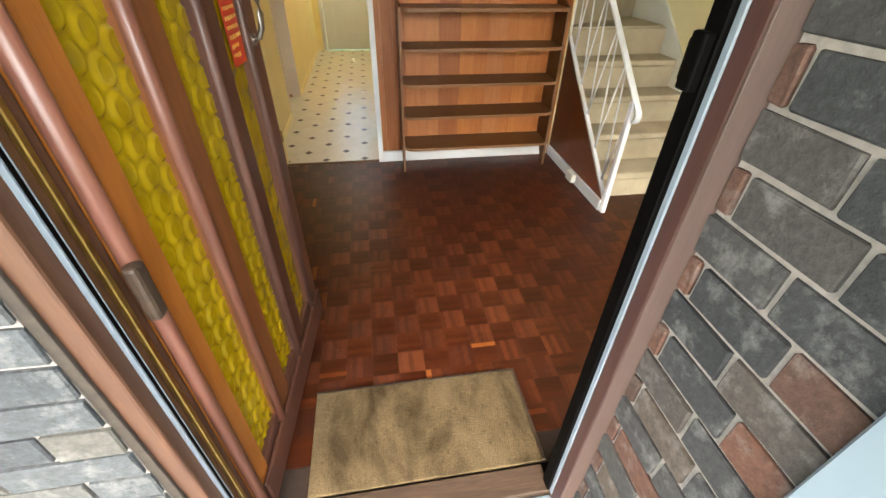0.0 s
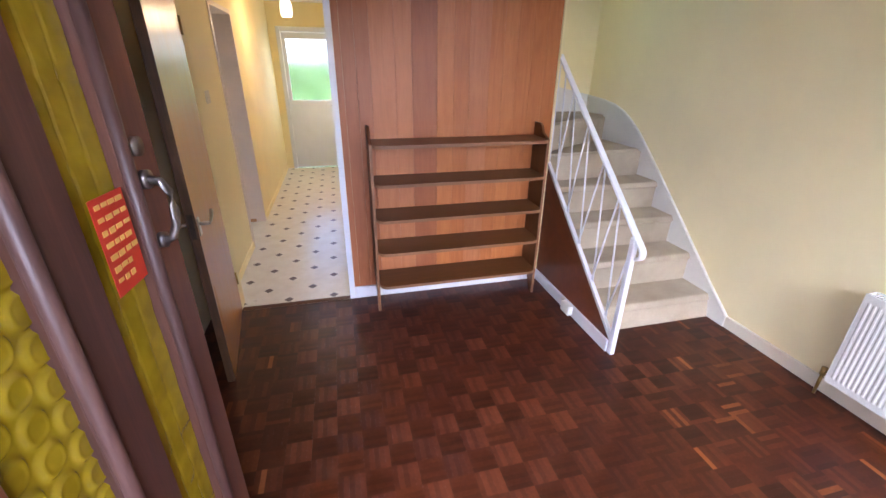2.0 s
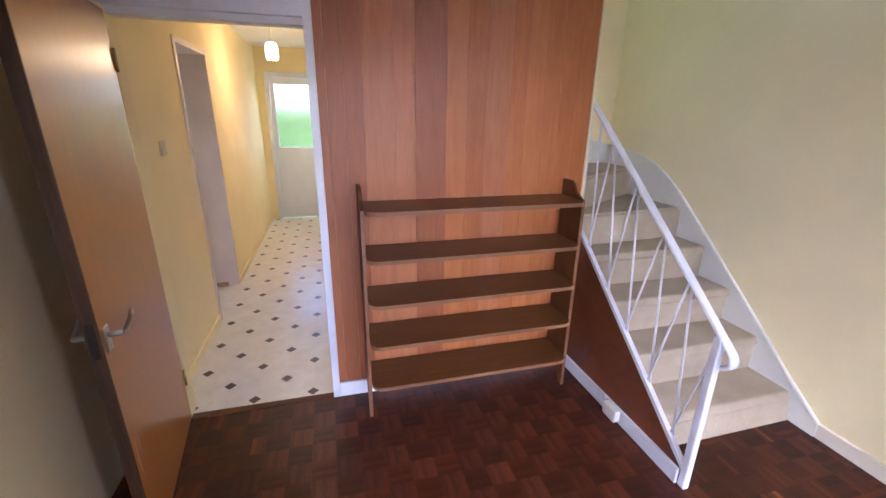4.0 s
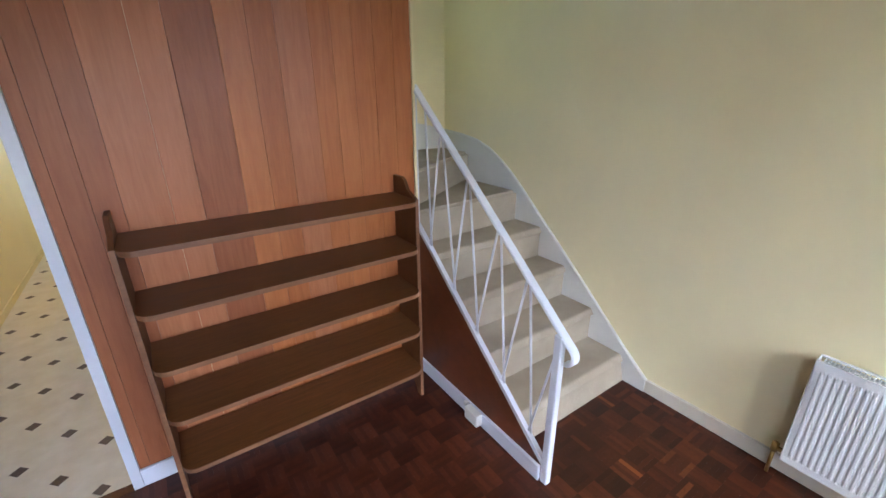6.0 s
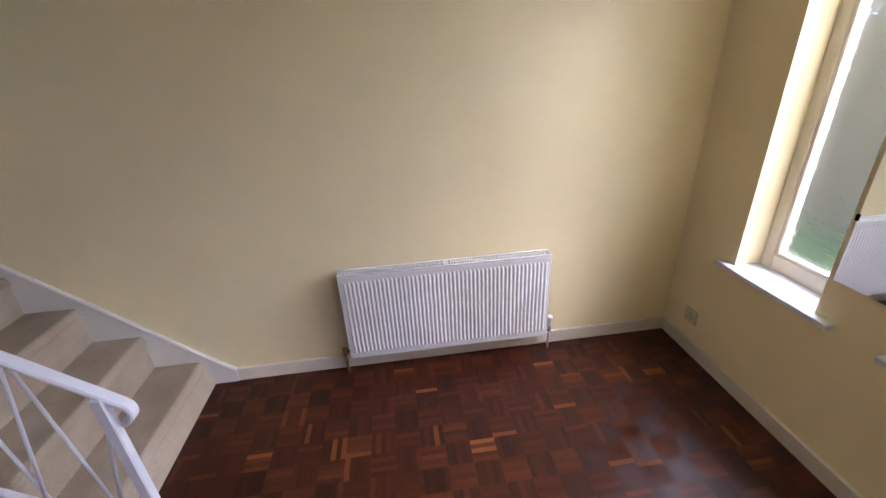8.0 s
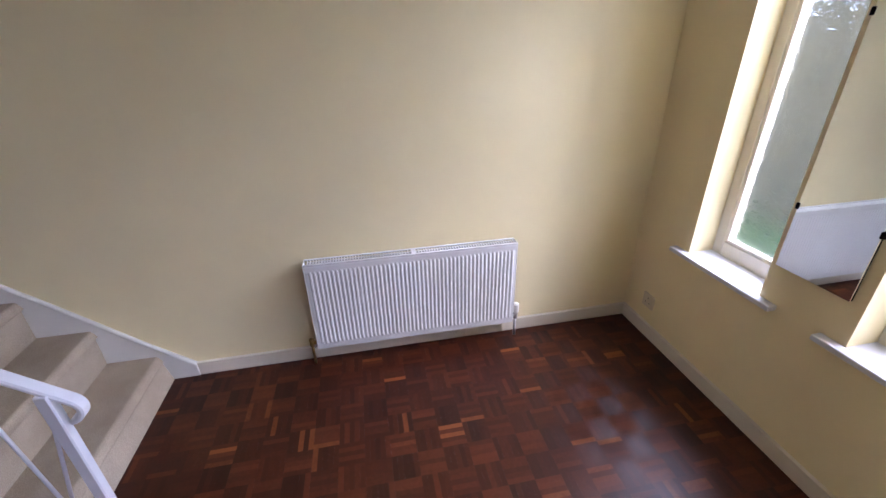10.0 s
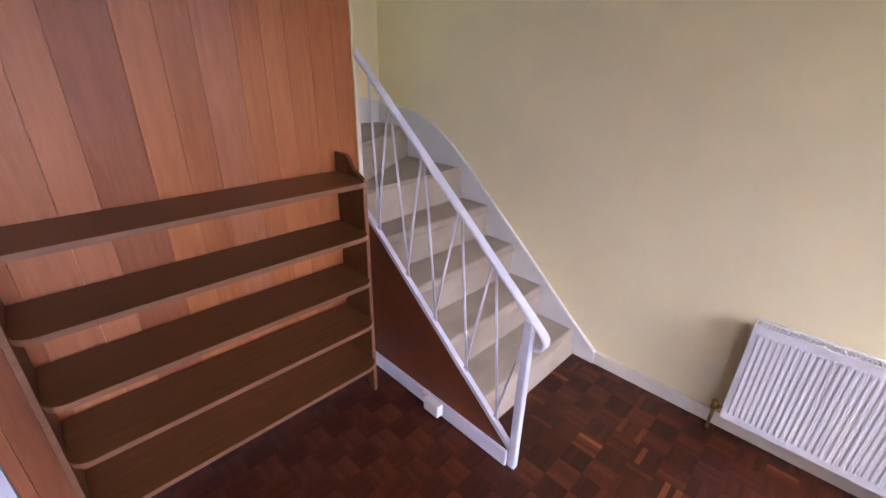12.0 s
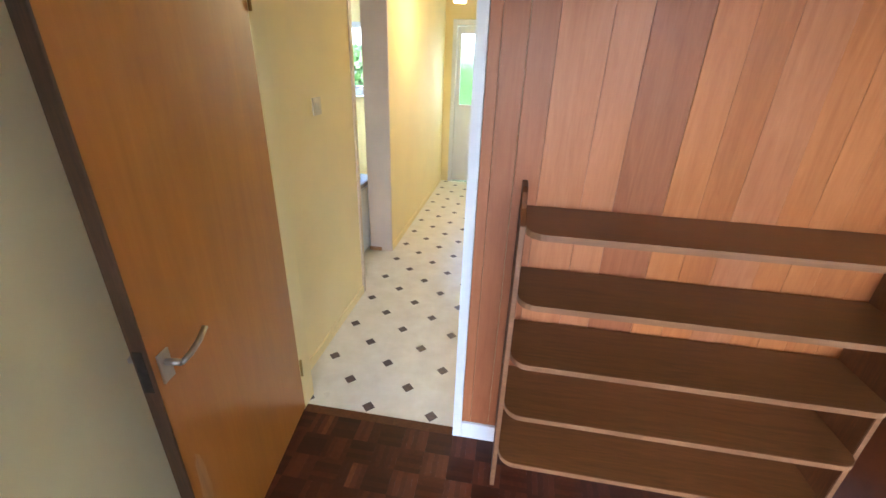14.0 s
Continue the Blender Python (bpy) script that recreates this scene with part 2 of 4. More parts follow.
def brick_mat(name, red=False, bloom=0.34, pale=False):
    m, nt, b = mat(name, 0.85, spec=0.3)
    oi = nt.nodes.new("ShaderNodeObjectInfo")
    v = coords(nt, (1, 1, 1), True)
    fine = noise_tex(nt, v, 70.0, 5.0, 0.65)
    blot = noise_tex(nt, v, 17.0, 6.0, 0.7)
    base = ramp(nt, oi.outputs["Random"], [(0.0, (0.027, 0.028, 0.031)), (0.40, (0.041, 0.041, 0.044)), (0.70, (0.058, 0.052, 0.050)), (1.0, (0.080, 0.061, 0.050))])
    if red:
        base = ramp(nt, oi.outputs["Random"], [(0.0, (0.055, 0.036, 0.031)), (1.0, (0.115, 0.052, 0.036))])
    # lighter base paints the brightness of bricks that face the sky
    if pale:
        base = ramp(nt, oi.outputs["Random"], [(0.0, (0.050, 0.055, 0.062)), (0.6, (0.072, 0.078, 0.086)), (1.0, (0.088, 0.082, 0.074))])
    c = mix(nt, base, ramp(nt, fine, [(0.25, (0.45, 0.45, 0.45)), (0.7, (1.15, 1.15, 1.15))]), 0.8, 'MULTIPLY')
    c = mix(nt, c, (0.36, 0.35, 0.34), ramp(nt, blot, [(0.52, (0, 0, 0)), (0.78, (bloom, bloom, bloom))]))
    nt.links.new(c, b.inputs["Base Color"])
    bump(nt, b, fine, 0.5, 0.006)
    return m


def amber_mat():
    m, nt, b = mat("amber_bottle_glass", 0.14)
    v = coords(nt)
    n = noise_tex(nt, v, 14.0, 3.0)
    nt.links.new(ramp(nt, n, [(0.3, (0.31, 0.205, 0.005)), (0.7, (0.44, 0.30, 0.009))]), b.inputs["Base Color"])
    b.inputs["Transmission Weight"].default_value = 0.35
    b.inputs["IOR"].default_value = 1.5
    return m


def obscured_mat():
    m, nt, b = mat("obscured_glass", 0.07)
    b.inputs["Transmission Weight"].default_value = 1.0
    b.inputs["IOR"].default_value = 1.45
    b.inputs["Base Color"].default_value = (0.95, 0.98, 0.97, 1)
    v = coords(nt)
    bump(nt, b, noise_tex(nt, v, 40.0, 2.0, 0.5, 1.0), 0.30, 0.01)
    return m


def plain(name, col, rough=0.5, metal=0.0, n=30.0, var=0.15, bumps=0.1):
    m, nt, b = mat(name, rough, metal)
    v = coords(nt)
    f = noise_tex(nt, v, n, 4.0)
    nt.links.new(ramp(nt, f, [(0.3, tuple(c * (1 - var) for c in col)), (0.7, tuple(min(1, c * (1 + var)) for c in col))]), b.inputs["Base Color"])
    bump(nt, b, f, bumps, 0.002)
    rough_var(nt, b, noise_tex(nt, v, n * 2.3), max(0.03, rough - 0.06), min(1, rough + 0.1))
    return m


def glow(name, col, power):
    m, nt, b = mat(name, 0.5)
    b.inputs["Base Color"].default_value = (*col, 1)
    b.inputs["Emission Color"].default_value = (*col, 1)
    b.inputs["Emission Strength"].default_value = power
    return m


M_CARPET = carpet_mat()
M_COIR = mat_coir()
M_PARQUET = parquet_mat()
M_VINYL = vinyl_mat()
M_BRICK = brick_mat("dark_stock_brick")
M_BRICK_RED = brick_mat("dull_red_brick", True)
# lit copy for the left wall: sky brightness put into base and bloom
M_BRICK_SKYLIT = brick_mat("skylit_brick", bloom=0.4, pale=True)
M_AMBER = amber_mat()
M_OBSCURE = obscured_mat()
M_MORTAR = plain("pale_mortar", (0.24, 0.208, 0.192), 0.9, 0, 60, 0.18, 0.6)
M_DIAMOND = plain("brown_vinyl_diamond", (0.085, 0.055, 0.045), 0.3, 0, 40, 0.25, 0.03)
M_SUBFLOOR = plain("floor_joint_dirt", (0.020, 0.010, 0.006), 0.7, 0, 50, 0.3, 0.1)
M_CHROME = plain("worn_chrome", (0.50, 0.48, 0.45), 0.30, 1.0, 40, 0.06, 0.02)
M_PEWTER = plain("dulled_chrome", (0.30, 0.27, 0.26), 0.36, 1.0, 40, 0.12, 0.03)
# flat dark brown; also colours the strip that paints shade beside the left brick
M_DARK_BROWN = plain("dark_brown_matt", (0.035, 0.026, 0.020), 0.8, 0, 40, 0.3, 0.3)
M_BRASS = plain("tarnished_brass", (0.42, 0.28, 0.09), 0.35, 1.0, 40, 0.2, 0.05)
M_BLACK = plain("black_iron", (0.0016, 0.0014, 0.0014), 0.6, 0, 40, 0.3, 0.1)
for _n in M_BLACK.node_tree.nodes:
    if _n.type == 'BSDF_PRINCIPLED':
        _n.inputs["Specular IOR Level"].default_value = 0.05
M_ALU = plain("pale_weatherstrip", (0.16, 0.19, 0.23), 0.3, 0.0, 30, 0.08, 0.02)
M_PLASTIC = plain("cream_plastic", (0.74, 0.72, 0.66), 0.35, 0, 30, 0.03, 0.01)
M_AGED = plain("aged_beige_plastic", (0.66, 0.57, 0.40), 0.4, 0, 30, 0.04, 0.01)
M_UPVC = plain("pale_blue_frame", (0.19, 0.24, 0.29), 0.3, 0, 12, 0.03, 0.02)
M_CONCRETE = plain("grey_concrete", (0.19, 0.20, 0.21), 0.85, 0, 14, 0.18, 0.5)
M_GRASS = plain("lawn", (0.07, 0.115, 0.035), 0.9, 0, 6, 0.4, 0.8)
M_LEAF = plain("hedge_leaf", (0.09, 0.18, 0.045), 0.55, 0, 20, 0.4, 0.1)
M_BUFF = plain("weathered_brick", (0.17, 0.140, 0.080), 0.85, 0, 25, 0.25, 0.4)
M_RED = plain("red_sticker", (0.52, 0.035, 0.015), 0.35, 0, 20, 0.1, 0.01)
M_STICKTEXT = plain("sticker_print", (0.72, 0.42, 0.10), 0.35, 0, 20, 0.05, 0.01)
M_RUBBER = plain("white_rubber", (0.6, 0.58, 0.54), 0.6, 0, 20, 0.1, 0.05)
M_WORKTOP = plain("brown_laminate", (0.20, 0.13, 0.09), 0.4, 0, 20, 0.15, 0.02)
M_MIRROR, _nt2, _b2 = mat("mirror_silver", 0.02, 1.0)
_b2.inputs["Base Color"].default_value = (0.86, 0.90, 0.89, 1)
M_SHADE = glow("lit_opal_shade", (1.0, 0.78, 0.46), 0.16)


# ---- building helpers ----
def box(bm, x0, x1, y0, y1, z0, z1, bev=0.0, seg=1):
    r = bmesh.ops.create_cube(bm, size=1.0)
    vs = r["verts"]
    for v in vs:
        v.co = Vector(((x0 + x1) / 2 + v.co.x * (x1 - x0), (y0 + y1) / 2 + v.co.y * (y1 - y0), (z0 + z1) / 2 + v.co.z * (z1 - z0)))
    if bev:
        es = list({e for v in vs for e in v.link_edges})
        bmesh.ops.bevel(bm, geom=es, offset=bev, segments=seg, profile=0.5, affect='EDGES')


def tube(bm, pts, radius, n=10, squash=1.0):
    """A round bar along pts."""
    rings = []
    P = [Vector(p) for p in pts]
    for i, p in enumerate(P):
        d = (P[min(i + 1, len(P) - 1)] - P[max(i - 1, 0)]).normalized()
        a = d.cross(Vector((0, 0, 1)))
        if a.length < 1e-3:
            a = d.cross(Vector((1, 0, 0)))
        a.normalize()
        b = d.cross(a).normalized()
        rings.append([bm.verts.new(p + (a * math.cos(k * 2 * math.pi / n) + b * squash * math.sin(k * 2 * math.pi / n)) * radius) for k in range(n)])
    for r, q in zip(rings, rings[1:]):
        for k in range(n):
            bm.faces.new((r[k], r[(k + 1) % n], q[(k + 1) % n], q[k]))
    bm.faces.new(rings[0][::-1])
    bm.faces.new(rings[-1])


def strap(bm, path, x0, x1, th):
    """A flat bar with eased edges along points (y, z), from x0 to x1 wide."""
    rings = []
    e = th * 0.28
    for i, p in enumerate(path):
        q, w = path[max(i - 1, 0)], path[min(i + 1, len(path) - 1)]
        d = Vector((w[0] - q[0], w[1] - q[1])).normalized()
        n = Vector((-d.y, d.x)) * (th / 2)
        k = n * (1 - 2 * e / th)
        sect = [(x0 + e, n), (x0, k), (x0, -k), (x0 + e, -n), (x1 - e, -n), (x1, -k), (x1, k), (x1 - e, n)]
        rings.append([bm.verts.new((x, p[0] + o.x, p[1] + o.y)) for x, o in sect])
    for r, q in zip(rings, rings[1:]):
        for k in range(8):
            bm.faces.new((r[k], r[(k + 1) % 8], q[(k + 1) % 8], q[k]))
    bm.faces.new(rings[0][::-1])
    bm.faces.new(rings[-1])
    bmesh.ops.recalc_face_normals(bm, faces=bm.faces)


def prism(bm, outline, lo, hi, axis):
    """An outline of 2D points, pushed along an axis from lo to hi."""
    def at(u, v, w):
        return {'x': (w, u, v), 'y': (u, w, v), 'z': (u, v, w)}[axis]
    a = [bm.verts.new(at(u, v, lo)) for u, v in outline]
    b = [bm.verts.new(at(u, v, hi)) for u, v in outline]
    n = len(outline)
    bm.faces.new(a)
    bm.faces.new(b[::-1])
    for i in range(n):
        bm.faces.new((a[i], b[i], b[(i + 1) % n], a[(i + 1) % n]))
    bmesh.ops.recalc_face_normals(bm, faces=bm.faces)


def link(name, bm, material, xf=None, smooth=False):
    if xf is not None:
        bmesh.ops.transform(bm, matrix=xf, verts=bm.verts)
    me = bpy.data.meshes.new(name)
    bm.to_mesh(me)
    bm.free()
    me.materials.append(material)
    if smooth:
        for p in me.polygons:
            p.use_smooth = True
    return new(name, me)


def part(name, bm, material, parent, label="", xf=None, smooth=False):
    ob = link(name, bm, material, xf, smooth)
    ob.parent = parent
    ob.matrix_parent_inverse = parent.matrix_basis.inverted() if parent.type == 'EMPTY' else Matrix()
    return tagged(ob, label)


def thing(name, at, label, category, group="", kind=""):
    e = new(name)
    e.empty_display_size = 0.1
    e.matrix_basis = Matrix.Translation(at)
    return tagged(e, label, category, group, kind)


def bx(*a, **k):
    bm = bmesh.new()
    box(bm, *a, **k)
    return bm


def boxes(*many, bev=0.0):
    bm = bmesh.new()
    for b in many:
        box(bm, *b, bev=bev)
    return bm


def setting(name, bm, material, label, category):
    return tagged(link(name, bm, material), label, category, kind="structure")


# ---- large structure ----
XL, XR, YF, YP, ZC = -1.43, 1.93, 0.0, 3.5, 2.42   # hall: left wall, right wall, window wall, boarded wall, ceiling
XS, YS = 0.985, 4.575                                # stair side, stair end wall
XB, YD = 0.014, 0.72                                # brick return face, brick face beside the door

setting("ground", bx(-60, 60, -60, 60, -0.4, -0.2), M_GRASS, "green lawn round the house", "ground")
setting("pavement", bx(-3.0, 0.012, -4.0, 0.715, -0.19, -0.03), M_CONCRETE, "grey concrete path in front of the door", "pavement")
floor_sub = setting("floor", boxes((XL, XR, 0.905, YP, -0.15, -0.012), (0.19, XR, YF, 0.905, -0.15, -0.012)), M_SUBFLOOR, "dark varnished mosaic parquet hall floor", "floor")
vinyl_floor = setting("floor_corridor", bx(-1.40, -0.40, 3.5, 8.0, -0.15, 0.0), M_VINYL, "cream vinyl corridor floor with brown diamonds", "floor")
setting("floor_kitchen", bx(-4.2, -1.401, 4.0, 8.0, -0.15, -0.004), M_VINYL, "cream vinyl kitchen floor", "floor")

# outer and inner walls
setting("wall_left", bx(XL - 0.12, XL, 0.9, 3.6, 0, ZC), M_WALL, "cream painted plaster wall behind the doors", "wall")
setting("wall_right", bx(XR, XR + 0.25, -0.25, YS + 0.15, -0.1, 4.9), M_WALL, "cream painted plaster wall beside the stairs", "wall")
setting("wall_front", boxes((0.014, 0.385, -0.25, YF, -0.15, 2.6), (0.80, 1.14, -0.25, YF, -0.15, 2.6), (1.545, XR, -0.25, YF, -0.15, 2.6),
                            (0.385, 0.80, -0.25, YF, -0.15, 0.60), (1.14, 1.545, -0.25, YF, -0.15, 0.60),
                            (0.385, 0.80, -0.25, YF, 2.36, 2.6), (1.14, 1.545, -0.25, YF, 2.36, 2.6)), M_WALL, "cream plaster wall with two narrow windows", "wall")
setting("wall_return", bx(0.024, 0.19, YF, 0.838, -0.15, 2.6), M_WALL, "cream plaster wall beside the front door", "wall")
setting("wall_door", boxes((-2.6, -1.036, YD + 0.012, 0.90, -0.2, 2.6), (-1.036, 0.024, YD + 0.012, 0.90, 2.12, 2.6)), M_WALL, "cream plaster wall round the front door", "wall")
wall_brick_left = setting("wall_brick_left", bx(-2.6, -1.012, YD + 0.006, YD + 0.011, -0.2, 2.6), M_MORTAR, "dark stock brick wall with pale mortar", "wall")
wall_brick_right = setting("wall_brick_right", bx(XB + 0.007, XB + 0.009, -0.25, 0.748, -0.2, 2.6), M_MORTAR, "dark stock brick porch wall with pale mortar", "wall")
wall_panel = setting("wall_panel", boxes((-0.47, XS - 0.004, YP + 0.014, YP + 0.1, 0, ZC), (-1.30, -0.47, YP + 0.014, YP + 0.1, 2.04, ZC), (XL, -1.30, YP + 0.014, YP + 0.1, 0, ZC)), M_WALL, "wall clad in red-brown cedar boards", "wall")
setting("wall_stair_end", boxes((XS - 0.09, XR, YS, YS + 0.12, 0.5, 4.9), (-1.4, XS - 0.09, YS, YS + 0.12, 2.6, 4.9)), M_WALL, "cream painted wall at the turn of the stairs", "wall")
setting("wall_corridor_right", bx(-0.40, -0.28, YP + 0.1, 8.0, 0, ZC), M_YELLOW, "yellow painted corridor wall", "wall")
setting("wall_corridor_left", boxes((-1.54, -1.352, YP + 0.1, 4.66, 0, ZC), (-1.54, -1.352, 5.40, 8.0, 0, ZC), (-1.54, -1.352, 4.66, 5.40, 2.0, ZC)), M_YELLOW, "yellow painted corridor wall with a doorway", "wall")
setting("wall_back", boxes((-1.49, -1.25, 8.0, 8.2, 0, ZC), (-0.36, -0.28, 8.0, 8.2, 0, ZC), (-1.25, -0.36, 8.0, 8.2, 2.1, ZC),
                           (-4.2, -3.5, 8.0, 8.2, 0, ZC), (-1.9, -1.49, 8.0, 8.2, 0, ZC), (-3.5, -1.9, 8.0, 8.2, 0, 1.11), (-3.5, -1.9, 8.0, 8.2, 2.05, ZC)), M_YELLOW, "yellow painted back wall", "wall")
setting("wall_kitchen", boxes((-4.3, -4.2, 3.9, 8.2, 0, ZC), (-4.2, -1.49, 3.9, 4.0, 0, ZC)), M_CEIL, "white painted kitchen wall", "wall")
setting("ceiling", boxes((XL - 0.12, XS, 0.9, YP + 0.1, ZC, ZC + 0.18), (XS, XR, -0.25, 2.75, ZC, ZC + 0.18), (0.014, XS, -0.25, 0.9, ZC, ZC + 0.18)), M_CEIL, "white painted hall ceiling", "ceiling")
setting("ceiling_corridor", bx(-4.3, -0.28, YP + 0.1, 8.2, ZC, ZC + 0.18), M_CEIL, "white painted corridor ceiling", "ceiling")
setting("ceiling_landing", bx(-1.5, XR + 0.25, -0.25, YS + 0.12, 4.9, 5.0), M_CEIL, "white painted landing ceiling", "ceiling")
setting("wall_landing", boxes((-1.5, -1.4, -0.25, YS + 0.12, 2.6, 4.9), (-1.4, 0.3, -0.25, -0.1, 2.6, 4.9), (1.6, XR, -0.25, -0.1, 2.6, 4.9), (0.3, 1.6, -0.25, -0.1, 2.6, 3.6), (0.3, 1.6, -0.25, -0.1, 4.0, 4.9), (0.3, 0.65, -0.25, -0.1, 3.6, 4.0), (1.0, 1.6, -0.25, -0.1, 3.6, 4.0)), M_WALL, "cream painted landing wall", "wall")
setting("wall_under_stairs", bx(XS - 0.09, XS, YP + 0.1, YS, 0, 1.6), M_WALL, "plain wall under the stairs", "wall")
# unseen slab over the entrance, added to cut the sky light entering the door
setting("unseen_light_block", bx(-3.0, 0.0125, -1.25, 0.725, 2.42, 2.55), M_CEIL, "unseen white slab added to cut the daylight at the door", "roof")
setting("baseboard", boxes((XR - 0.018, XR, 0.018, 2.5595, 0, 0.078), (0.19, XR, YF, YF + 0.018, 0, 0.078)), M_SKIRT, "cream gloss skirting board", "baseboard")
setting("baseboard_panel", bx(-0.464, XS - 0.02, YP - 0.018, YP - 0.002, 0, 0.09, bev=0.003), M_GLOSS, "white gloss skirting under the boards", "baseboard")
setting("trim", boxes((-0.502, -0.465, YP - 0.016, YP + 0.012, 0, 2.03), (-1.30, -0.465, YP - 0.014, YP + 0.0125, 1.965, 2.04)), M_GLOSS, "white gloss door surround", "trim")
setting("trim_jamb", boxes((-0.502, -0.472, YP + 0.0125, YP + 0.1, 0, 1.965), (-1.247, -0.502, YP + 0.0125, YP + 0.1, 1.935, 1.965)), M_GLOSS, "white gloss door lining", "trim")
setting("trim_hinge_jamb", boxes((-1.30, -1.247, YP - 0.012, YP + 0.0115, 0, 1.965), (-1.30, -1.247, YP + 0.0125, YP + 0.1, 0, 1.965)), M_YELLOW, "yellow painted hinge side of the door lining", "trim")
setting("trim_kitchen", boxes((-1.55, -1.342, 4.63, 4.668, 0, 2.03), (-1.55, -1.347, 5.388, 5.41, 0, 2.03), (-1.55, -1.345, 4.668, 5.388, 1.995, 2.03)), paint("beige_door_lining", (0.70, 0.57, 0.45), 0.45, 0.04), "beige painted kitchen doorway lining", "trim")

setting("trim_jamb_foot", bx(-1.552, -1.44, 5.372, 5.387, 0.0, 0.035, bev=0.004), M_SCUFF, "worn brown foot of the kitchen doorway lining", "trim")


# ---- boards of the clad wall ----
def boarded_wall():
    rnd = random.Random(4)
    edges = (-0.464, -0.424, -0.344, -0.258, -0.11, -0.005, 0.154, 0.262, 0.366, 0.499, 0.592, 0.684, 0.785, 0.886, XS - 0.006)
    tones = "PPPKKPOOKOOOOO"
    for x0, x1, t in zip(edges, edges[1:], tones):
        d = rnd.uniform(0.0, 0.0015)
        m = {"P": M_PANEL_PLUM, "K": M_PANEL_PINK, "O": M_PANEL}[t]
        part("board", bx(x0 + 0.0004, x1 - 0.0004, YP - d, YP + 0.0135, 0.0, ZC - 0.002, bev=0.0008), m, wall_panel)
    x = -1.298
    while x < -0.475:
        w = min(0.105, -0.472 - x)
        part("board", bx(x + 0.0012, x + w - 0.0012, YP, YP + 0.0135, 2.042, ZC - 0.002), M_PANEL, wall_panel)
        x += w


boarded_wall()
setting("trim_threshold", bx(-1.245, -0.503, YP - 0.017, YP + 0.03, 0.0002, 0.003, bev=0.001), M_SHELF_SIDE, "brown wooden strip between parquet and vinyl", "trim")
setting("trim_corner", bx(XS - 0.003, XS + 0.012, YP - 0.003, YP + 0.1, 0.0, 2.6, bev=0.002), M_WALL, "cream painted end of the boarded wall", "trim")


# ---- staircase ----
NOSE_Y = [2.71, 2.945, 3.18, 3.41]
NOSE_Z = [0.162, 0.366, 0.570, 0.774, 0.98, 1.19]


def staircase():
    st = thing("staircase", (1.45, 3.4, 0), "staircase in worn beige fitted carpet, turning at the top", "staircase", kind="structure")
    x0, x1 = XS + 0.03, 1.905
    for i, y in enumerate(NOSE_Y):
        z, zb = NOSE_Z[i], 0.0 if i == 0 else NOSE_Z[i - 1] - 0.02
        yb = (NOSE_Y[i + 1] if i < 3 else 3.62) + 0.04
        r = 0.022
        out = [(y - 0.022 if i == 0 else y + 0.014, zb), (y + 0.004 if i == 0 else y + 0.012, z - 0.05), (y - 0.004, z - 0.035)]
        out += [(y + 0.006 + r - r * math.cos(a), z - r + r * math.sin(a)) for a in (0.2, 0.6, 1.0, 1.3, 1.57)]
        out += [(yb, z), (yb, zb)]
        bm = bmesh.new()
        prism(bm, out, x0, x1, 'x')
        part("step", bm, M_CARPET, st, smooth=False)
    # winders
    for z, zb, pts in ((NOSE_Z[4], NOSE_Z[3] - 0.02, [(x0, 3.60), (x1, 3.665), (x1, YS), (x0, YS)]),
                       (NOSE_Z[5], NOSE_Z[4] - 0.02, [(x0, 3.66), (x1, 4.22), (x1, YS), (x0, YS)]),
                       (1.40, NOSE_Z[5] - 0.02, [(x0, 3.72), (1.30, YS), (x0, YS)])):
        bm = bmesh.new()
        prism(bm, pts, zb, z, 'z')
        bmesh.ops.bevel(bm, geom=[e for e in bm.edges if all(abs(v.co.z - z) < 1e-4 for v in e.verts)], offset=0.018, segments=3, affect='EDGES')
        part("winder_step", bm, M_CARPET, st)
    # wall string with its swept top
    lower = [(2.56, 0.0), (2.56, 0.078), (2.745, 0.230), (3.07, 0.522), (3.40, 0.808), (3.60, 0.98), (3.74, 1.095), (3.86, 1.175), (3.98, 1.238), (4.12, 1.284), (4.30, 1.312), (YS - 0.001, 1.335), (YS - 0.001, 0.0)]
    bm = bmesh.new()
    prism(bm, lower, 1.906, XR - 0.001, 'x')
    part("wall_string", bm, M_STRINGPAINT, st, "white gloss wall string with a swept top")
    cap = bmesh.new()
    tube(cap, [(1.912, y, z) for y, z in lower[1:12]], 0.011, 8)
    part("string_bead", cap, M_STRINGPAINT, st, smooth=True)
    bm = bmesh.new()
    prism(bm, [(XS + 0.02, 1.0), (XS + 0.02, 1.66), (1.25, 1.56), (1.55, 1.42), (1.905, 1.345), (1.905, 1.0)], YS - 0.02, YS - 0.001, 'y')
    part("end_string", bm, M_STRINGPAINT, st, "white gloss string on the end wall")
    # side below the balustrade
    bm = bmesh.new()
    prism(bm, [(2.515, 0.082), (3.498, 0.925), (3.498, 0.0), (2.515, 0.0)], XS + 0.006, XS + 0.026, 'x')
    part("side_panel", bm, M_STRING, st, "dark red-brown plywood side panel")
    part("skirting", bx(XS - 0.012, XS + 0.004, 2.505, 3.482, 0, 0.084, bev=0.003), M_GLOSS, st, "white gloss skirting")


staircase()


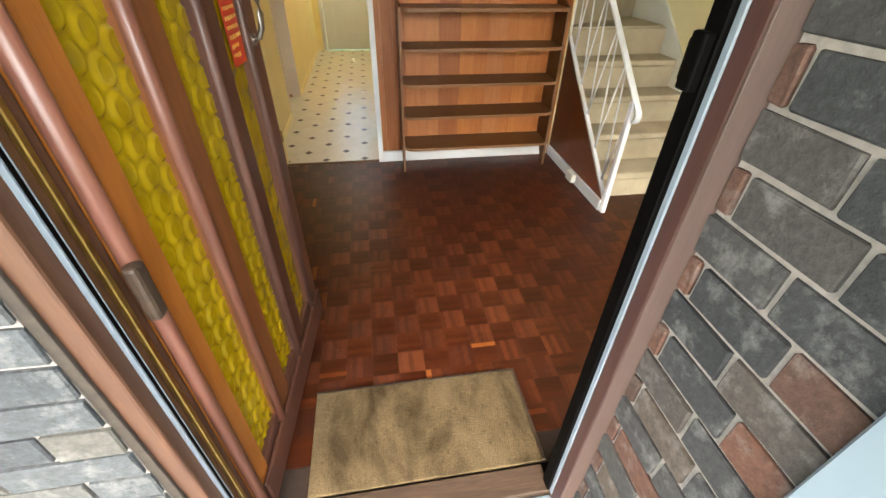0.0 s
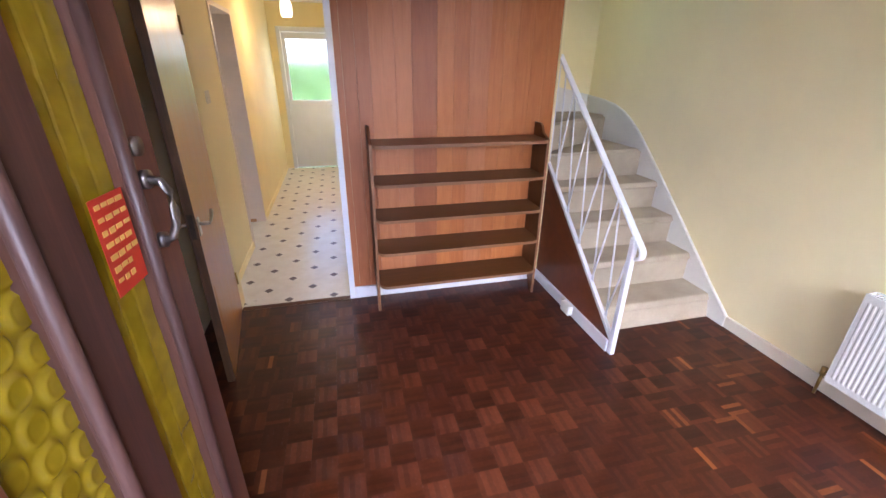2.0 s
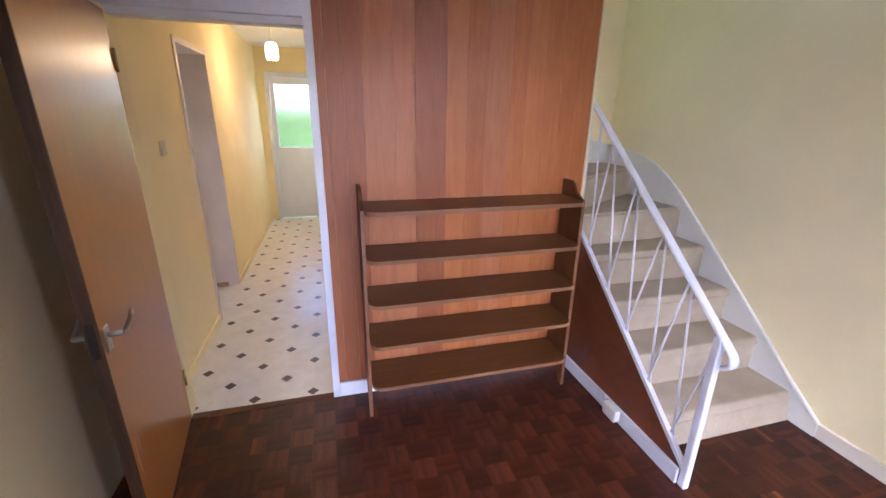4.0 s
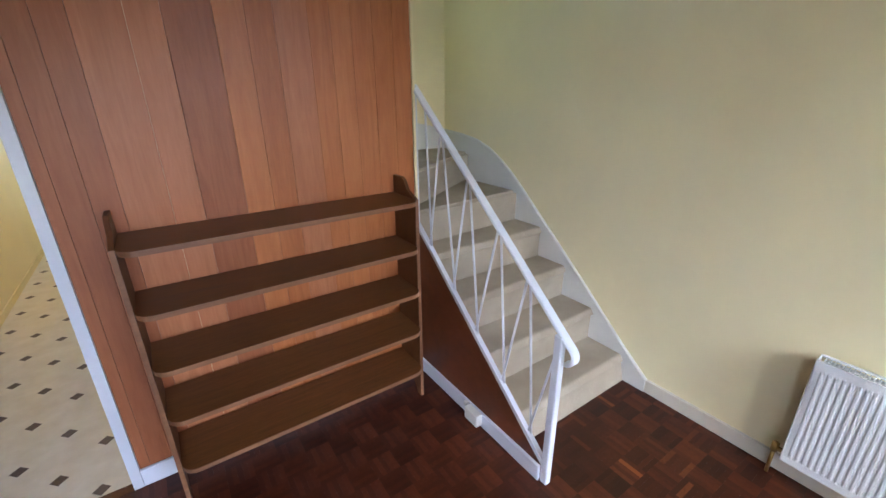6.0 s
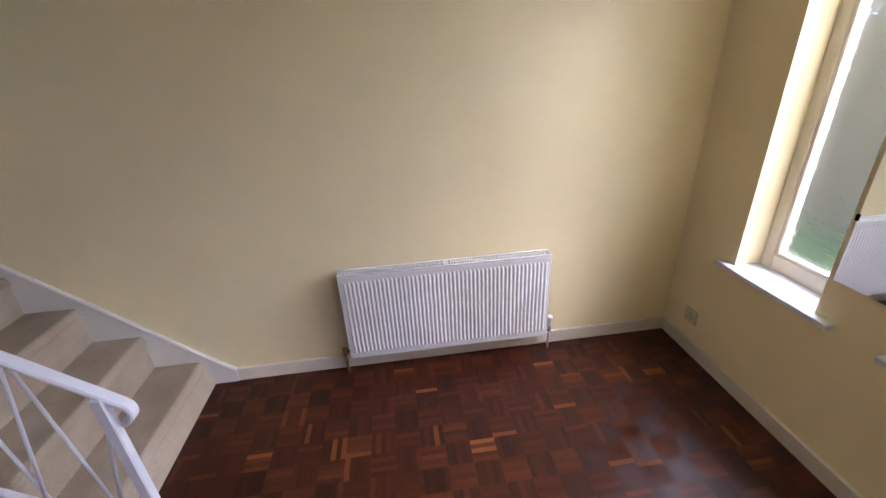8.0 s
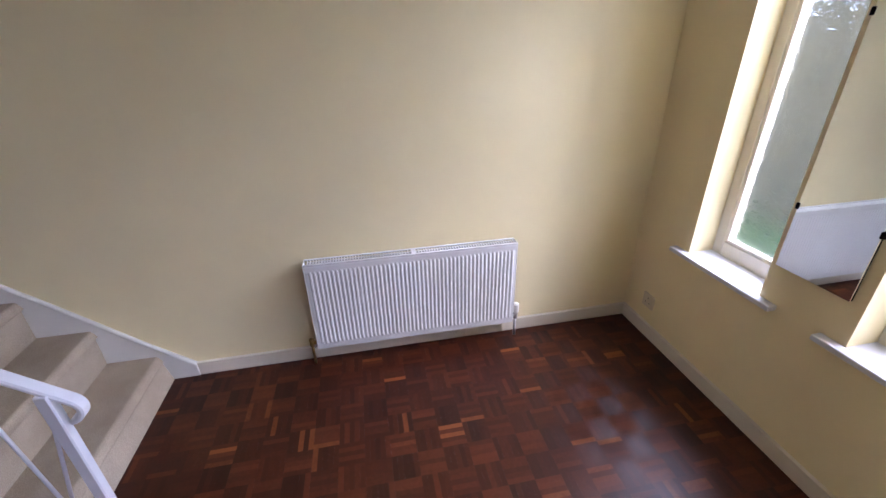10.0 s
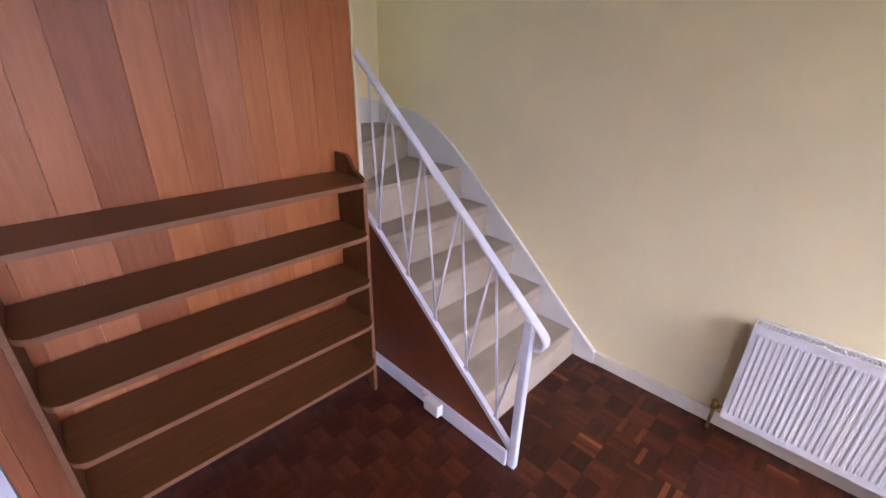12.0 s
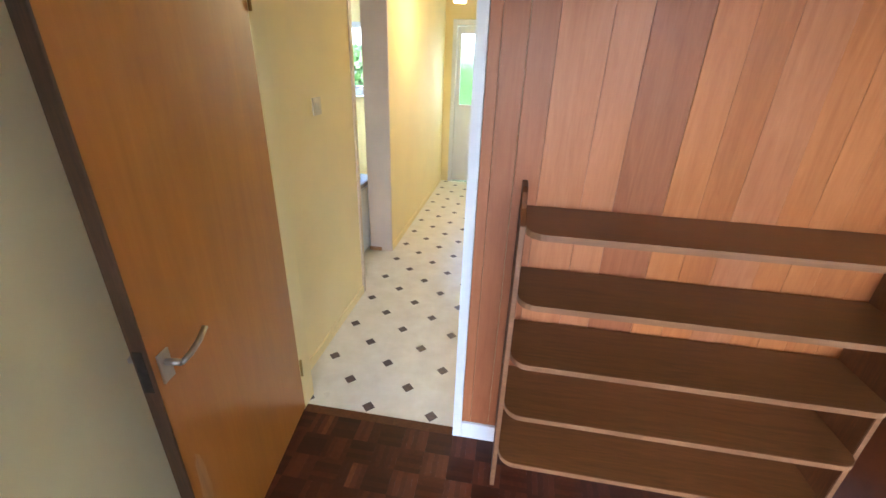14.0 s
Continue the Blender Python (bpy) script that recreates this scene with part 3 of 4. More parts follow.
def balustrade():
    b = thing("balustrade", (1.0, 2.5, 0), "white painted metal balustrade with zigzag rods", "balustrade")
    X = 1.0
    bm = bmesh.new()
    box(bm, X - 0.016, X + 0.016, 2.466, 2.502, 0, 0.758, bev=0.004)
    part("newel_post", bm, M_METAL_WHITE, b)
    bm = bmesh.new()
    prism(bm, [(2.47, 0.055), (2.47, 0.086), (3.515, 0.958), (3.515, 0.930)], X - 0.012, X + 0.012, 'x')
    part("bottom_rail", bm, M_METAL_WHITE, b)
    # flat top rail, curled under at its lower end
    path = [(3.53, 1.656), (3.28, 1.443), (2.86, 1.086), (2.66, 0.914), (2.50, 0.776), (2.43, 0.716)]
    for k in range(1, 12):
        a = math.radians(220.5 + k * 12.0)
        path.append((2.456 + 0.040 * math.sin(a), 0.685 - 0.040 * math.cos(a)))
    bm = bmesh.new()
    strap(bm, path, X - 0.011, X + 0.029, 0.017)
    part("handrail", bm, M_METAL_WHITE, b, "flat white plastic-covered handrail curled at its end", smooth=False)
    low = [(2.597, 0.190), (2.782, 0.345), (2.983, 0.513), (3.172, 0.672), (3.386, 0.850)]
    top = [(2.48, 0.71), (2.668, 0.905), (2.853, 1.070), (3.070, 1.248), (3.283, 1.428), (3.50, 1.50)]
    for i, (y, z) in enumerate(low):
        for j in (i, i + 1):
            ty, tz = top[j]
            off = 0.008 if j == i else -0.008
            bm = bmesh.new()
            if j == 5:
                ty, tz = 3.43, 1.555
            tube(bm, [(X + 0.004, y + off, z), (X + 0.004, ty + (0.010 if j == i else -0.010), tz)], 0.0055, 8)
            part("baluster", bm, M_METAL_WHITE, b, smooth=True)
    bm = bmesh.new()
    box(bm, X - 0.012, X + 0.012, 3.505, 3.53, 0.93, 1.66, bev=0.003)
    part("end_bar", bm, M_METAL_WHITE, b)


balustrade()


def skirting_box():
    t = thing("junction_box", (0.95, 2.95, 0.01), "small white plastic cable box on the skirting", "junction box")
    part("body", bx(XS - 0.052, XS - 0.0125, 2.885, 2.985, 0.018, 0.088, bev=0.006, seg=2), M_PLASTIC, t)
    part("cable_clip", bx(XS - 0.036, XS - 0.0125, 2.99, 3.015, 0.072, 0.094, bev=0.003), M_RUBBER, t, "grey cable entry")


skirting_box()


# ---- shelf unit against the boards ----
def shelf_unit():
    s = thing("shelf_unit", (0.27, 3.38, 0), "low empty open shelf unit in dark stained wood", "shelf unit")
    xl, xr, yb = -0.305, 0.852, YP - 0.02
    zs = [0.213, 0.455, 0.683, 0.914, 1.150]
    for x0, x1 in ((xl - 0.009, xl + 0.009), (xr - 0.009, xr + 0.009)):
        out = [(3.272, 0.0), (3.305, 0.0), (3.420, 0.192), (yb, 0.192), (yb, 1.238), (3.40, 1.238), (3.375, 1.225), (3.345, 1.18), (3.272, 1.15)]
        bm = bmesh.new()
        prism(bm, out, x0, x1, 'x')
        bmesh.ops.bevel(bm, geom=list(bm.edges), offset=0.0015, segments=1, affect='EDGES')
        part("side_panel", bm, M_SHELF_SIDE, s)
        fr = bmesh.new()
        prism(fr, [(3.268, 0.002), (3.2715, 0.002), (3.2715, 1.149), (3.268, 1.149)], x0 + 0.001, x1 - 0.001, 'x')
        part("side_edge", fr, M_SHELF_EDGE, s, "worn paler front edge")
    for i, z in enumerate(zs):
        yf = 3.214
        a, b2, r = xl + 0.0095, xr - 0.0095, 0.06
        def outline(inset):
            pts = [(b2, yb), (a, yb), (a, yf + r)]
            for k in range(1, 6):
                th = k / 5 * math.pi / 2
                pts.append((a + r - r * math.cos(th), yf + inset + r - r * math.sin(th)))
            for k in range(0, 5):
                th = math.pi / 2 - k / 5 * math.pi / 2
                pts.append((b2 - r + r * math.cos(th), yf + inset + r - r * math.sin(th)))
            pts.append((b2, yf + r))
            return pts
        bm = bmesh.new()
        prism(bm, outline(0.0012), z - 0.019, z, 'z')
        sh = part("shelf", bm, M_SHELF, s)
        o = outline(0.0)[2:]
        bm = bmesh.new()
        n = len(o)
        rows = [[bm.verts.new((x, y, zz)) for x, y in o] for zz in (z - 0.0195, z + 0.0005)]
        inner = [[bm.verts.new((x, y + 0.004, zz)) for x, y in o] for zz in (z - 0.0195, z + 0.0005)]
        for k in range(n - 1):
            bm.faces.new((rows[0][k], rows[0][k + 1], rows[1][k + 1], rows[1][k]))
            bm.faces.new((rows[1][k], rows[1][k + 1], inner[1][k + 1], inner[1][k]))
            bm.faces.new((inner[0][k], inner[0][k + 1], rows[0][k + 1], rows[0][k]))
        part("edge_band", bm, M_SHELF_EDGE, sh, "worn paler edge band")


shelf_unit()


# ---- radiator ----
def radiator():
    r = thing("radiator", (1.83, 1.37, 0.2), "white enamelled steel panel radiator under no window", "radiator")
    y0, y1, z0, z1, xf, xb = 0.803, 1.908, 0.122, 0.630, 1.828, 1.905
    bm = bmesh.new()
    n = 50
    pitch = (y1 - y0 - 0.03) / n
    prof = [(y0, xf + 0.004)]
    for k in range(n):
        s = y0 + 0.015 + k * pitch
        prof += [(s + pitch * 0.05, xf + 0.0021), (s + pitch * 0.25, xf), (s + pitch * 0.55, xf), (s + pitch * 0.78, xf + 0.0021)]
    prof.append((y1, xf + 0.004))
    zz = [(z0, 1.0), (z0 + 0.03, 1.0), (z0 + 0.045, 0.0), (z1 - 0.045, 0.0), (z1 - 0.03, 1.0), (z1, 1.0)]
    rows = []
    for z, flat in zz:
        rows.append([bm.verts.new((x * (1 - flat) + (xf + 0.002) * flat, y, z)) for y, x in prof])
    for a, b in zip(rows, rows[1:]):
        for k in range(len(prof) - 1):
            bm.faces.new((a[k], b[k], b[k + 1], a[k + 1]))
    bmesh.ops.recalc_face_normals(bm, faces=bm.faces)
    part("front_panel", bm, M_RAD, r)
    part("back_panel", bx(xb - 0.012, xb, y0 + 0.01, y1 - 0.01, z0 + 0.01, z1 - 0.01, bev=0.004), M_RAD, r)
    for a, b in ((y0 - 0.004, y0), (y1, y1 + 0.004)):
        part("side_cover", bx(xf + 0.004, xb, a, b, z0 + 0.005, z1 + 0.004, bev=0.0015), M_RAD, r)
    g = part("top_grille", boxes((xf + 0.004, xf + 0.014, y0, y1, z1 - 0.002, z1 + 0.005), (xb - 0.012, xb, y0, y1, z1 - 0.002, z1 + 0.005), (xf + 0.014, xb - 0.012, 1.345, 1.37, z1 - 0.001, z1 + 0.004)), M_RAD, r)
    sl = bmesh.new()
    k = y0 + 0.008
    while k < y1 - 0.01:
        if not 1.338 < k < 1.374:
            box(sl, xf + 0.0145, xb - 0.0125, k, k + 0.004, z1 - 0.008, z1 + 0.001)
        k += 0.014
    tagged(part("slat", sl, M_RAD, g), kind="stuff")
    part("convector", bx(xf + 0.02, xb - 0.02, y0 + 0.03, y1 - 0.03, z0 + 0.02, z1 - 0.016), M_RAD, r)
    for yy, nm in ((y1 + 0.035, "lockshield_valve"), (y0 - 0.03, "thermostat_valve")):
        bm = bmesh.new()
        tube(bm, [(1.868, yy, 0.0), (1.868, yy, z0 + 0.01)], 0.0078, 10)
        part("pipe", bm, M_BRASS if yy > 1 else M_RAD, r, "short copper pipe" if yy > 1 else "", smooth=True)
        bm = bmesh.new()
        tube(bm, [(1.868, yy, z0 + 0.0), (1.868, yy, z0 + 0.022), (1.868, yy, z0 + 0.045)], 0.014, 12)
        tube(bm, [(1.868, yy, z0 + 0.02), (1.868, yy + (-0.04 if yy > 1 else 0.035), z0 + 0.02)], 0.011, 12)
        v = part(nm, bm, M_BRASS if yy > 1 else M_CHROME, r, "tarnished brass valve" if yy > 1 else "chrome valve", smooth=True)
        if yy < 1:
            bm = bmesh.new()
            tube(bm, [(1.868, yy, z0 + 0.045), (1.868, yy, z0 + 0.055), (1.868, yy, z0 + 0.09), (1.868, yy, z0 + 0.098)], 0.018, 14)
            part("valve_head", bm, M_PLASTIC, v, "white plastic valve head", smooth=True)


radiator()


# ---- windows, mirror and socket on the window wall ----
def narrow_window(n, x0, x1):
    w = thing("window_%d" % n, ((x0 + x1) / 2, -0.1, 0.6), "narrow window of patterned glass in a cream frame", "window", kind="structure")
    z0, z1 = 0.602, 2.36
    m = M_WALL
    fr = part("frame", boxes((x0, x0 + 0.055, -0.20, -0.13, z0, z1), (x1 - 0.055, x1, -0.20, -0.13, z0, z1), (x0 + 0.055, x1 - 0.055, -0.20, -0.13, z0, z0 + 0.095), (x0 + 0.055, x1 - 0.055, -0.20, -0.13, z1 - 0.055, z1), bev=0.004), M_SKIRT, w)
    part("bead", boxes((x0 + 0.056, x0 + 0.070, -0.148, -0.134, z0 + 0.096, z1 - 0.056), (x1 - 0.070, x1 - 0.056, -0.148, -0.134, z0 + 0.096, z1 - 0.056), (x0 + 0.071, x1 - 0.071, -0.148, -0.134, z0 + 0.096, z0 + 0.11), (x0 + 0.071, x1 - 0.071, -0.148, -0.134, z1 - 0.07, z1 - 0.056), bev=0.003), M_SKIRT, fr)
    p = part("pane", bx(x0 + 0.05, x1 - 0.05, -0.168, -0.164, z0 + 0.08, z1 - 0.05), M_OBSCURE, w)
    p.visible_shadow = False
    bm = bmesh.new()
    box(bm, x0 - 0.085, x1 + 0.085, 0.0005, 0.045, 0.602, 0.626, bev=0.005, seg=2)
    box(bm, x0 + 0.001, x1 - 0.001, -0.13, 0.001, 0.603, 0.6255)
    part("sill", bm, M_GLOSS, w, "white gloss window board")


narrow_window(1, 1.14, 1.545)
narrow_window(2, 0.385, 0.80)


def wall_mirror():
    t = thing("wall_mirror", (0.976, 0.01, 0.785), "tall frameless mirror hung between the windows", "mirror")
    part("backing", bx(0.842, 1.111, 0.0012, 0.010, 0.787, 1.90), M_BLACK, t)
    part("glass", bx(0.84, 1.113, 0.0105, 0.015, 0.785, 1.902, bev=0.0012), M_MIRROR, t)
    for x, z in ((1.1135, 1.03), (1.1135, 1.65), (0.8395, 1.03), (0.8395, 1.65)):
        part("clip", bx(x - 0.006, x + 0.006, 0.0012, 0.019, z - 0.012, z + 0.012, bev=0.002), M_BLACK, t, "dark metal mirror clip")


wall_mirror()


def wall_socket():
    t = thing("wall_socket", (1.725, 0.0, 0.21), "aged cream plastic power socket on the plaster", "socket")
    part("plate", bx(1.68, 1.77, 0.0005, 0.012, 0.175, 0.26, bev=0.004, seg=2), M_AGED, t)
    for x, z, w, h in ((1.725, 0.235, 0.004, 0.009), (1.711, 0.208, 0.009, 0.004), (1.739, 0.208, 0.009, 0.004)):
        part("pin_hole", bx(x - w / 2, x + w / 2, 0.0122, 0.0128, z - h / 2, z + h / 2), M_DARK_BROWN, t)


wall_socket()


# ---- inner door, open against the wall ----
def inner_door():
    d = thing("door_1", (-1.243, 3.49, 0), "flush teak veneered door standing open into the hall", "door", kind="structure")
    L = math.hypot(0.103, 0.772)
    ang = math.degrees(math.atan2(-0.772, 0.103))
    xf = Matrix.Translation((-1.246, 3.510, 0)) @ pose(0, 0, 0, 0, 0, ang)
    # local: x along the leaf from the hinge, +y towards the hall
    lf = part("leaf", bx(0.008, L - 0.007, -0.036, -0.001, 0.006, 1.945), M_VENEER, d, xf=xf)
    part("lipping", bx(L - 0.0068, L, -0.0375, 0.0005, 0.006, 1.945, bev=0.0015), M_DOOREDGE, d, "dark chipped edge lipping", xf=xf)
    bm = bmesh.new()
    rnd = random.Random(5)
    rim = [(L - 0.055 + 0.020 * math.cos(a) * (1.2 if math.sin(a) < 0 else 0.8) + rnd.uniform(-0.003, 0.003), 0.45 + 0.12 * math.sin(a) + rnd.uniform(-0.008, 0.008)) for a in [k * math.pi / 9 for k in range(18)]]
    prism(bm, rim, -0.0009, 0.0002, 'y')
    part("scuff", bm, M_SCUFF, d, "pale patch of worn veneer", xf=xf)
    s = L - 0.042
    for sgn, y in ((1, -0.0005), (-1, -0.0365)):
        bm = bmesh.new()
        box(bm, s - 0.02, s + 0.02, min(y, y + sgn * 0.007), max(y, y + sgn * 0.007), 0.845, 0.93, bev=0.002)
        h = part("handle_plate", bm, M_CHROME, d, "chrome handle plate", xf=xf)
        bm = bmesh.new()
        tube(bm, [(s, y + sgn * 0.005, 0.90), (s, y + sgn * 0.045, 0.90)], 0.009, 10)
        tube(bm, [(s, y + sgn * 0.045, 0.898), (s - 0.03, y + sgn * 0.050, 0.903), (s - 0.07, y + sgn * 0.052, 0.915), (s - 0.105, y + sgn * 0.050, 0.932)], 0.0085, 10, 0.75)
        part("lever", bm, M_CHROME, h, xf=xf, smooth=True)
    part("latch_plate", bx(L + 0.0002, L + 0.002, -0.03, -0.008, 0.84, 0.96), M_DARK_BROWN, d, "dark tarnished latch plate", xf=xf)
    for z in (0.2, 1.72):
        bm = bmesh.new()
        tube(bm, [(0.0, 0.004, z), (0.0, 0.004, z + 0.09)], 0.006, 8)
        part("hinge", bm, M_BRASS, d, "tarnished hinge", xf=xf, smooth=True)


inner_door()


def door_stop():
    t = thing("door_stop", (-1.40, 2.93, 0.06), "small chrome door stop fixed low on the wall", "door stop")
    bm = bmesh.new()
    tube(bm, [(XL + 0.0005, 2.93, 0.062), (XL + 0.008, 2.93, 0.062)], 0.016, 12)
    part("rose", bm, M_CHROME, t, smooth=True)
    bm = bmesh.new()
    tube(bm, [(XL + 0.008, 2.93, 0.062), (XL + 0.075, 2.925, 0.060)], 0.0055, 8)
    part("rod", bm, M_CHROME, t, smooth=True)
    bm = bmesh.new()
    tube(bm, [(XL + 0.075, 2.925, 0.060), (XL + 0.092, 2.924, 0.0595)], 0.009, 10)
    part("buffer", bm, M_RUBBER, t, "white rubber buffer", smooth=True)


door_stop()


# ---- front door and its frame ----
def front_frame():
    f = thing("front_door_frame", (-0.46, 0.8, 0), "brown painted timber front door frame", "door frame", kind="structure")
    # left jamb wears the lit tint, the right one the plain frame brown
    part("jamb", bx(-1.034, -0.956, 0.735, 0.86, -0.02, 2.10, bev=0.006, seg=2), M_JAMB, f, "brown outer jamb tinted orange as lit")
    part("jamb", bx(-0.031, 0.0235, 0.750, 0.838, -0.02, 2.10, bev=0.006, seg=2), M_FRAME, f)
    part("jamb_face", bx(-0.0305, 0.023, 0.7475, 0.7502, -0.02, 2.10, bev=0.001), M_FADED, f, "dusty faded outer face of the jamb")
    # dark strip painted in for the shadow on the brick's return
    part("shadow_gap", bx(-1.0115, -0.992, 0.7265, 0.7345, -0.02, 2.10, bev=0.001), M_DARK_BROWN, f, "dark strip painting the shaded brick return")
    part("head", bx(-0.9555, -0.0315, 0.74, 0.84, 2.04, 2.115, bev=0.006), M_FRAME, f)
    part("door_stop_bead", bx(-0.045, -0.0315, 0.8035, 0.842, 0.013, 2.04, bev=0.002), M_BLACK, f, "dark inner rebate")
    part("weatherstrip", bx(-0.037, -0.0315, 0.788, 0.803, 0.013, 2.04, bev=0.002), M_ALU, f, "pale weatherstrip")
    for y0, y1, m, lab in ((0.770, 0.775, M_ALU, "pale weatherstrip"), (0.7755, 0.7835, M_BLACK, "dark rubber channel of the weatherstrip"), (0.784, 0.787, M_ALU, "pale weatherstrip")):
        part("weatherstrip", bx(-0.9555, -0.946, y0, y1, 0.03, 2.04, bev=0.001), m, f, lab)
    part("brass_strip", bx(-0.9555, -0.945, 0.811, 0.825, 0.03, 2.04, bev=0.002), M_BRASS, f, "brass draught strip")
    part("threshold", bx(-0.9555, -0.032, 0.80, 0.893, -0.03, 0.012, bev=0.006, seg=2), M_SILLWOOD, f, "dark weathered timber threshold")
    part("sill_plate", bx(-0.9555, -0.032, 0.70, 0.797, -0.03, -0.006, bev=0.004), M_ALU, f, "pale metal sill plate")
    k = thing("lock_keep", (-0.05, 0.86, 1.33), "black iron rim lock keep on the frame", "lock")
    part("body", bx(-0.064, -0.0455, 0.808, 0.838, 1.31, 1.39, bev=0.004, seg=2), M_BLACK, k)
    part("lip", bx(-0.060, -0.0455, 0.8385, 0.846, 1.32, 1.38, bev=0.003), M_BLACK, k)


front_frame()


def front_door():
    d = thing("front_door", (-0.93, 0.85, 0.02), "front door of brown wood and amber bottle glass, open inwards", "door")
    L = 0.917
    ang = math.degrees(math.atan2(0.913, 0.086))
    xf = Matrix.Translation((-0.945, 0.864, 0)) @ pose(0, 0, 0, 0, 0, ang)
    # local: x along the leaf from the hinge, -y towards the passage
    z0, z1 = 0.018, 2.02
    T = 0.044
    lights = ((0.095, 0.242), (0.375, 0.515), (0.645, 0.785))
    solids = ((0.0, 0.095, "hinge_stile"), (0.242, 0.375, "mullion"), (0.515, 0.645, "mullion"), (0.785, L, "lock_stile"))
    # stile colours step darker from the hinge inwards, painting the falloff of daylight
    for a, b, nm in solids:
        part(nm, bx(a, b, 0.0, T, z0, z1, bev=0.003), M_STILE_SUNLIT if nm == "hinge_stile" else (M_STILE_MID if b < 0.4 else M_STILE), d, xf=xf)
    for a, b in lights:
        part("bottom_rail", bx(a, b, 0.001, T - 0.001, z0, 0.20), M_STILE, d, xf=xf)
        part("top_rail", bx(a, b, 0.001, T - 0.001, 1.90, z1), M_STILE, d, xf=xf)
        bm = bmesh.new()
        nz, nx = 420, 44
        flat = a > 0.6
        h = 0.26 if flat else 0.062
        w = (b - a) / (3.0 if flat else 2.6)
        grid = []
        for i in range(nz + 1):
            z = 0.20 + 1.70 * i / nz
            row = []
            for j in range(nx + 1):
                x = a + (b - a) * j / nx
                u = (x - a) / w
                v = z / h + (0.5 if int(u) % 2 else 0.0)
                fu, fv = u - math.floor(u) - 0.5, v - math.floor(v) - 0.5
                if flat:
                    rr = max(abs(fu) * 1.0, abs(fv) * 1.02)
                else:
                    rr = (abs(fu * 1.04) ** 2.4 + abs(fv * 1.04) ** 2.4) ** (1 / 2.4)
                dome = 0.35 * min(1.0, max(0.0, (0.49 - rr) / 0.06)) if flat else max(0.0, 1 - (rr / 0.5) ** 5)
                rim = 0.0 if flat else math.exp(-((rr - 0.36) / 0.05) ** 2)
                row.append(bm.verts.new((x, 0.020 - 0.0058 * dome - 0.0028 * rim + 0.0015 * noise.noise((x * 30, z * 30, a * 9)), z)))
            grid.append(row)
        for r1, r2 in zip(grid, grid[1:]):
            for j in range(nx):
                bm.faces.new((r1[j], r1[j + 1], r2[j + 1], r2[j]))
        back = [[bm.verts.new((x, 0.026, z)) for x in (a, b)] for z in (0.20, 1.90)]
        bm.faces.new((back[0][0], back[1][0], back[1][1], back[0][1]))
        gp = part("glass_panel", bm, M_AMBER, d, "amber bottle-glass panel", xf=xf, smooth=True)
        gp.visible_shadow = False
        # half-round beads beside each light
        for x, rr in ((b + 0.015, 0.017 if b < 0.3 else 0.0145),):
            bm = bmesh.new()
            tube(bm, [(x, -0.002, 0.15), (x, -0.002, 1.95)], rr, 12, 1.0)
            # outermost bead takes the lit colour, the inner ones the darker
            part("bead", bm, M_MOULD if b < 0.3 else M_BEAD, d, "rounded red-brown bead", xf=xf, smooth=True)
    bm = bmesh.new()
    tube(bm, [(0.005, -0.004, z0), (0.005, -0.004, z1)], 0.0165, 12)
    part("bead", bm, M_MOULD, d, "rounded red-brown bead", xf=xf, smooth=True)
    part("kick_rail", bx(0.03, L - 0.002, -0.016, -0.0005, z0, 0.155, bev=0.008, seg=2), M_STILE, d, "dark weathered bottom rail", xf=xf)
    # pull handle
    s = L - 0.072
    bm = bmesh.new()
    tube(bm, [(s, 0.0, 1.365), (s, -0.012, 1.365)], 0.019, 14)
    tube(bm, [(s, 0.0, 1.235), (s, -0.012, 1.235)], 0.017, 14)
    tube(bm, [(s, -0.010, 1.365), (s, -0.030, 1.360), (s, -0.042, 1.34), (s, -0.044, 1.305), (s, -0.038, 1.265), (s, -0.026, 1.24), (s, -0.010, 1.235)], 0.0085, 10)
    part("pull_handle", bm, M_PEWTER, d, "dulled pewter-grey pull handle", xf=xf, smooth=True)
    bm = bmesh.new()
    tube(bm, [(s, 0.0, 1.43), (s, -0.010, 1.43)], 0.019, 16)
    part("lock_cylinder", bm, M_PEWTER, d, "dulled lock cylinder", xf=xf, smooth=True)
    # warning sticker with lines of print that cannot be read
    st = part("sticker", bx(0.672, 0.768, -0.0005, 0.0005, 1.193, 1.371), M_RED, d, "red and yellow notice sticker", xf=xf)
    rnd = random.Random(3)
    for k in range(7):
        z = 1.360 - k * 0.0225
        x, w = 0.682, rnd.uniform(0.055, 0.078)
        while x < 0.682 + w:
            q = rnd.uniform(0.008, 0.02)
            part("print_word", bx(x, x + q, -0.0014, -0.0007, z - rnd.uniform(0.007, 0.011), z), M_STICKTEXT, st, xf=xf)
            x += q + rnd.uniform(0.003, 0.006)
    for z in (0.93, 1.72):
        bm = bmesh.new()
        box(bm, -0.028, 0.004, -0.03, -0.004, z, z + 0.12, bev=0.008, seg=2)
        part("hinge", bm, M_SILLWOOD, d, "dark painted hinge", xf=xf)


front_door()


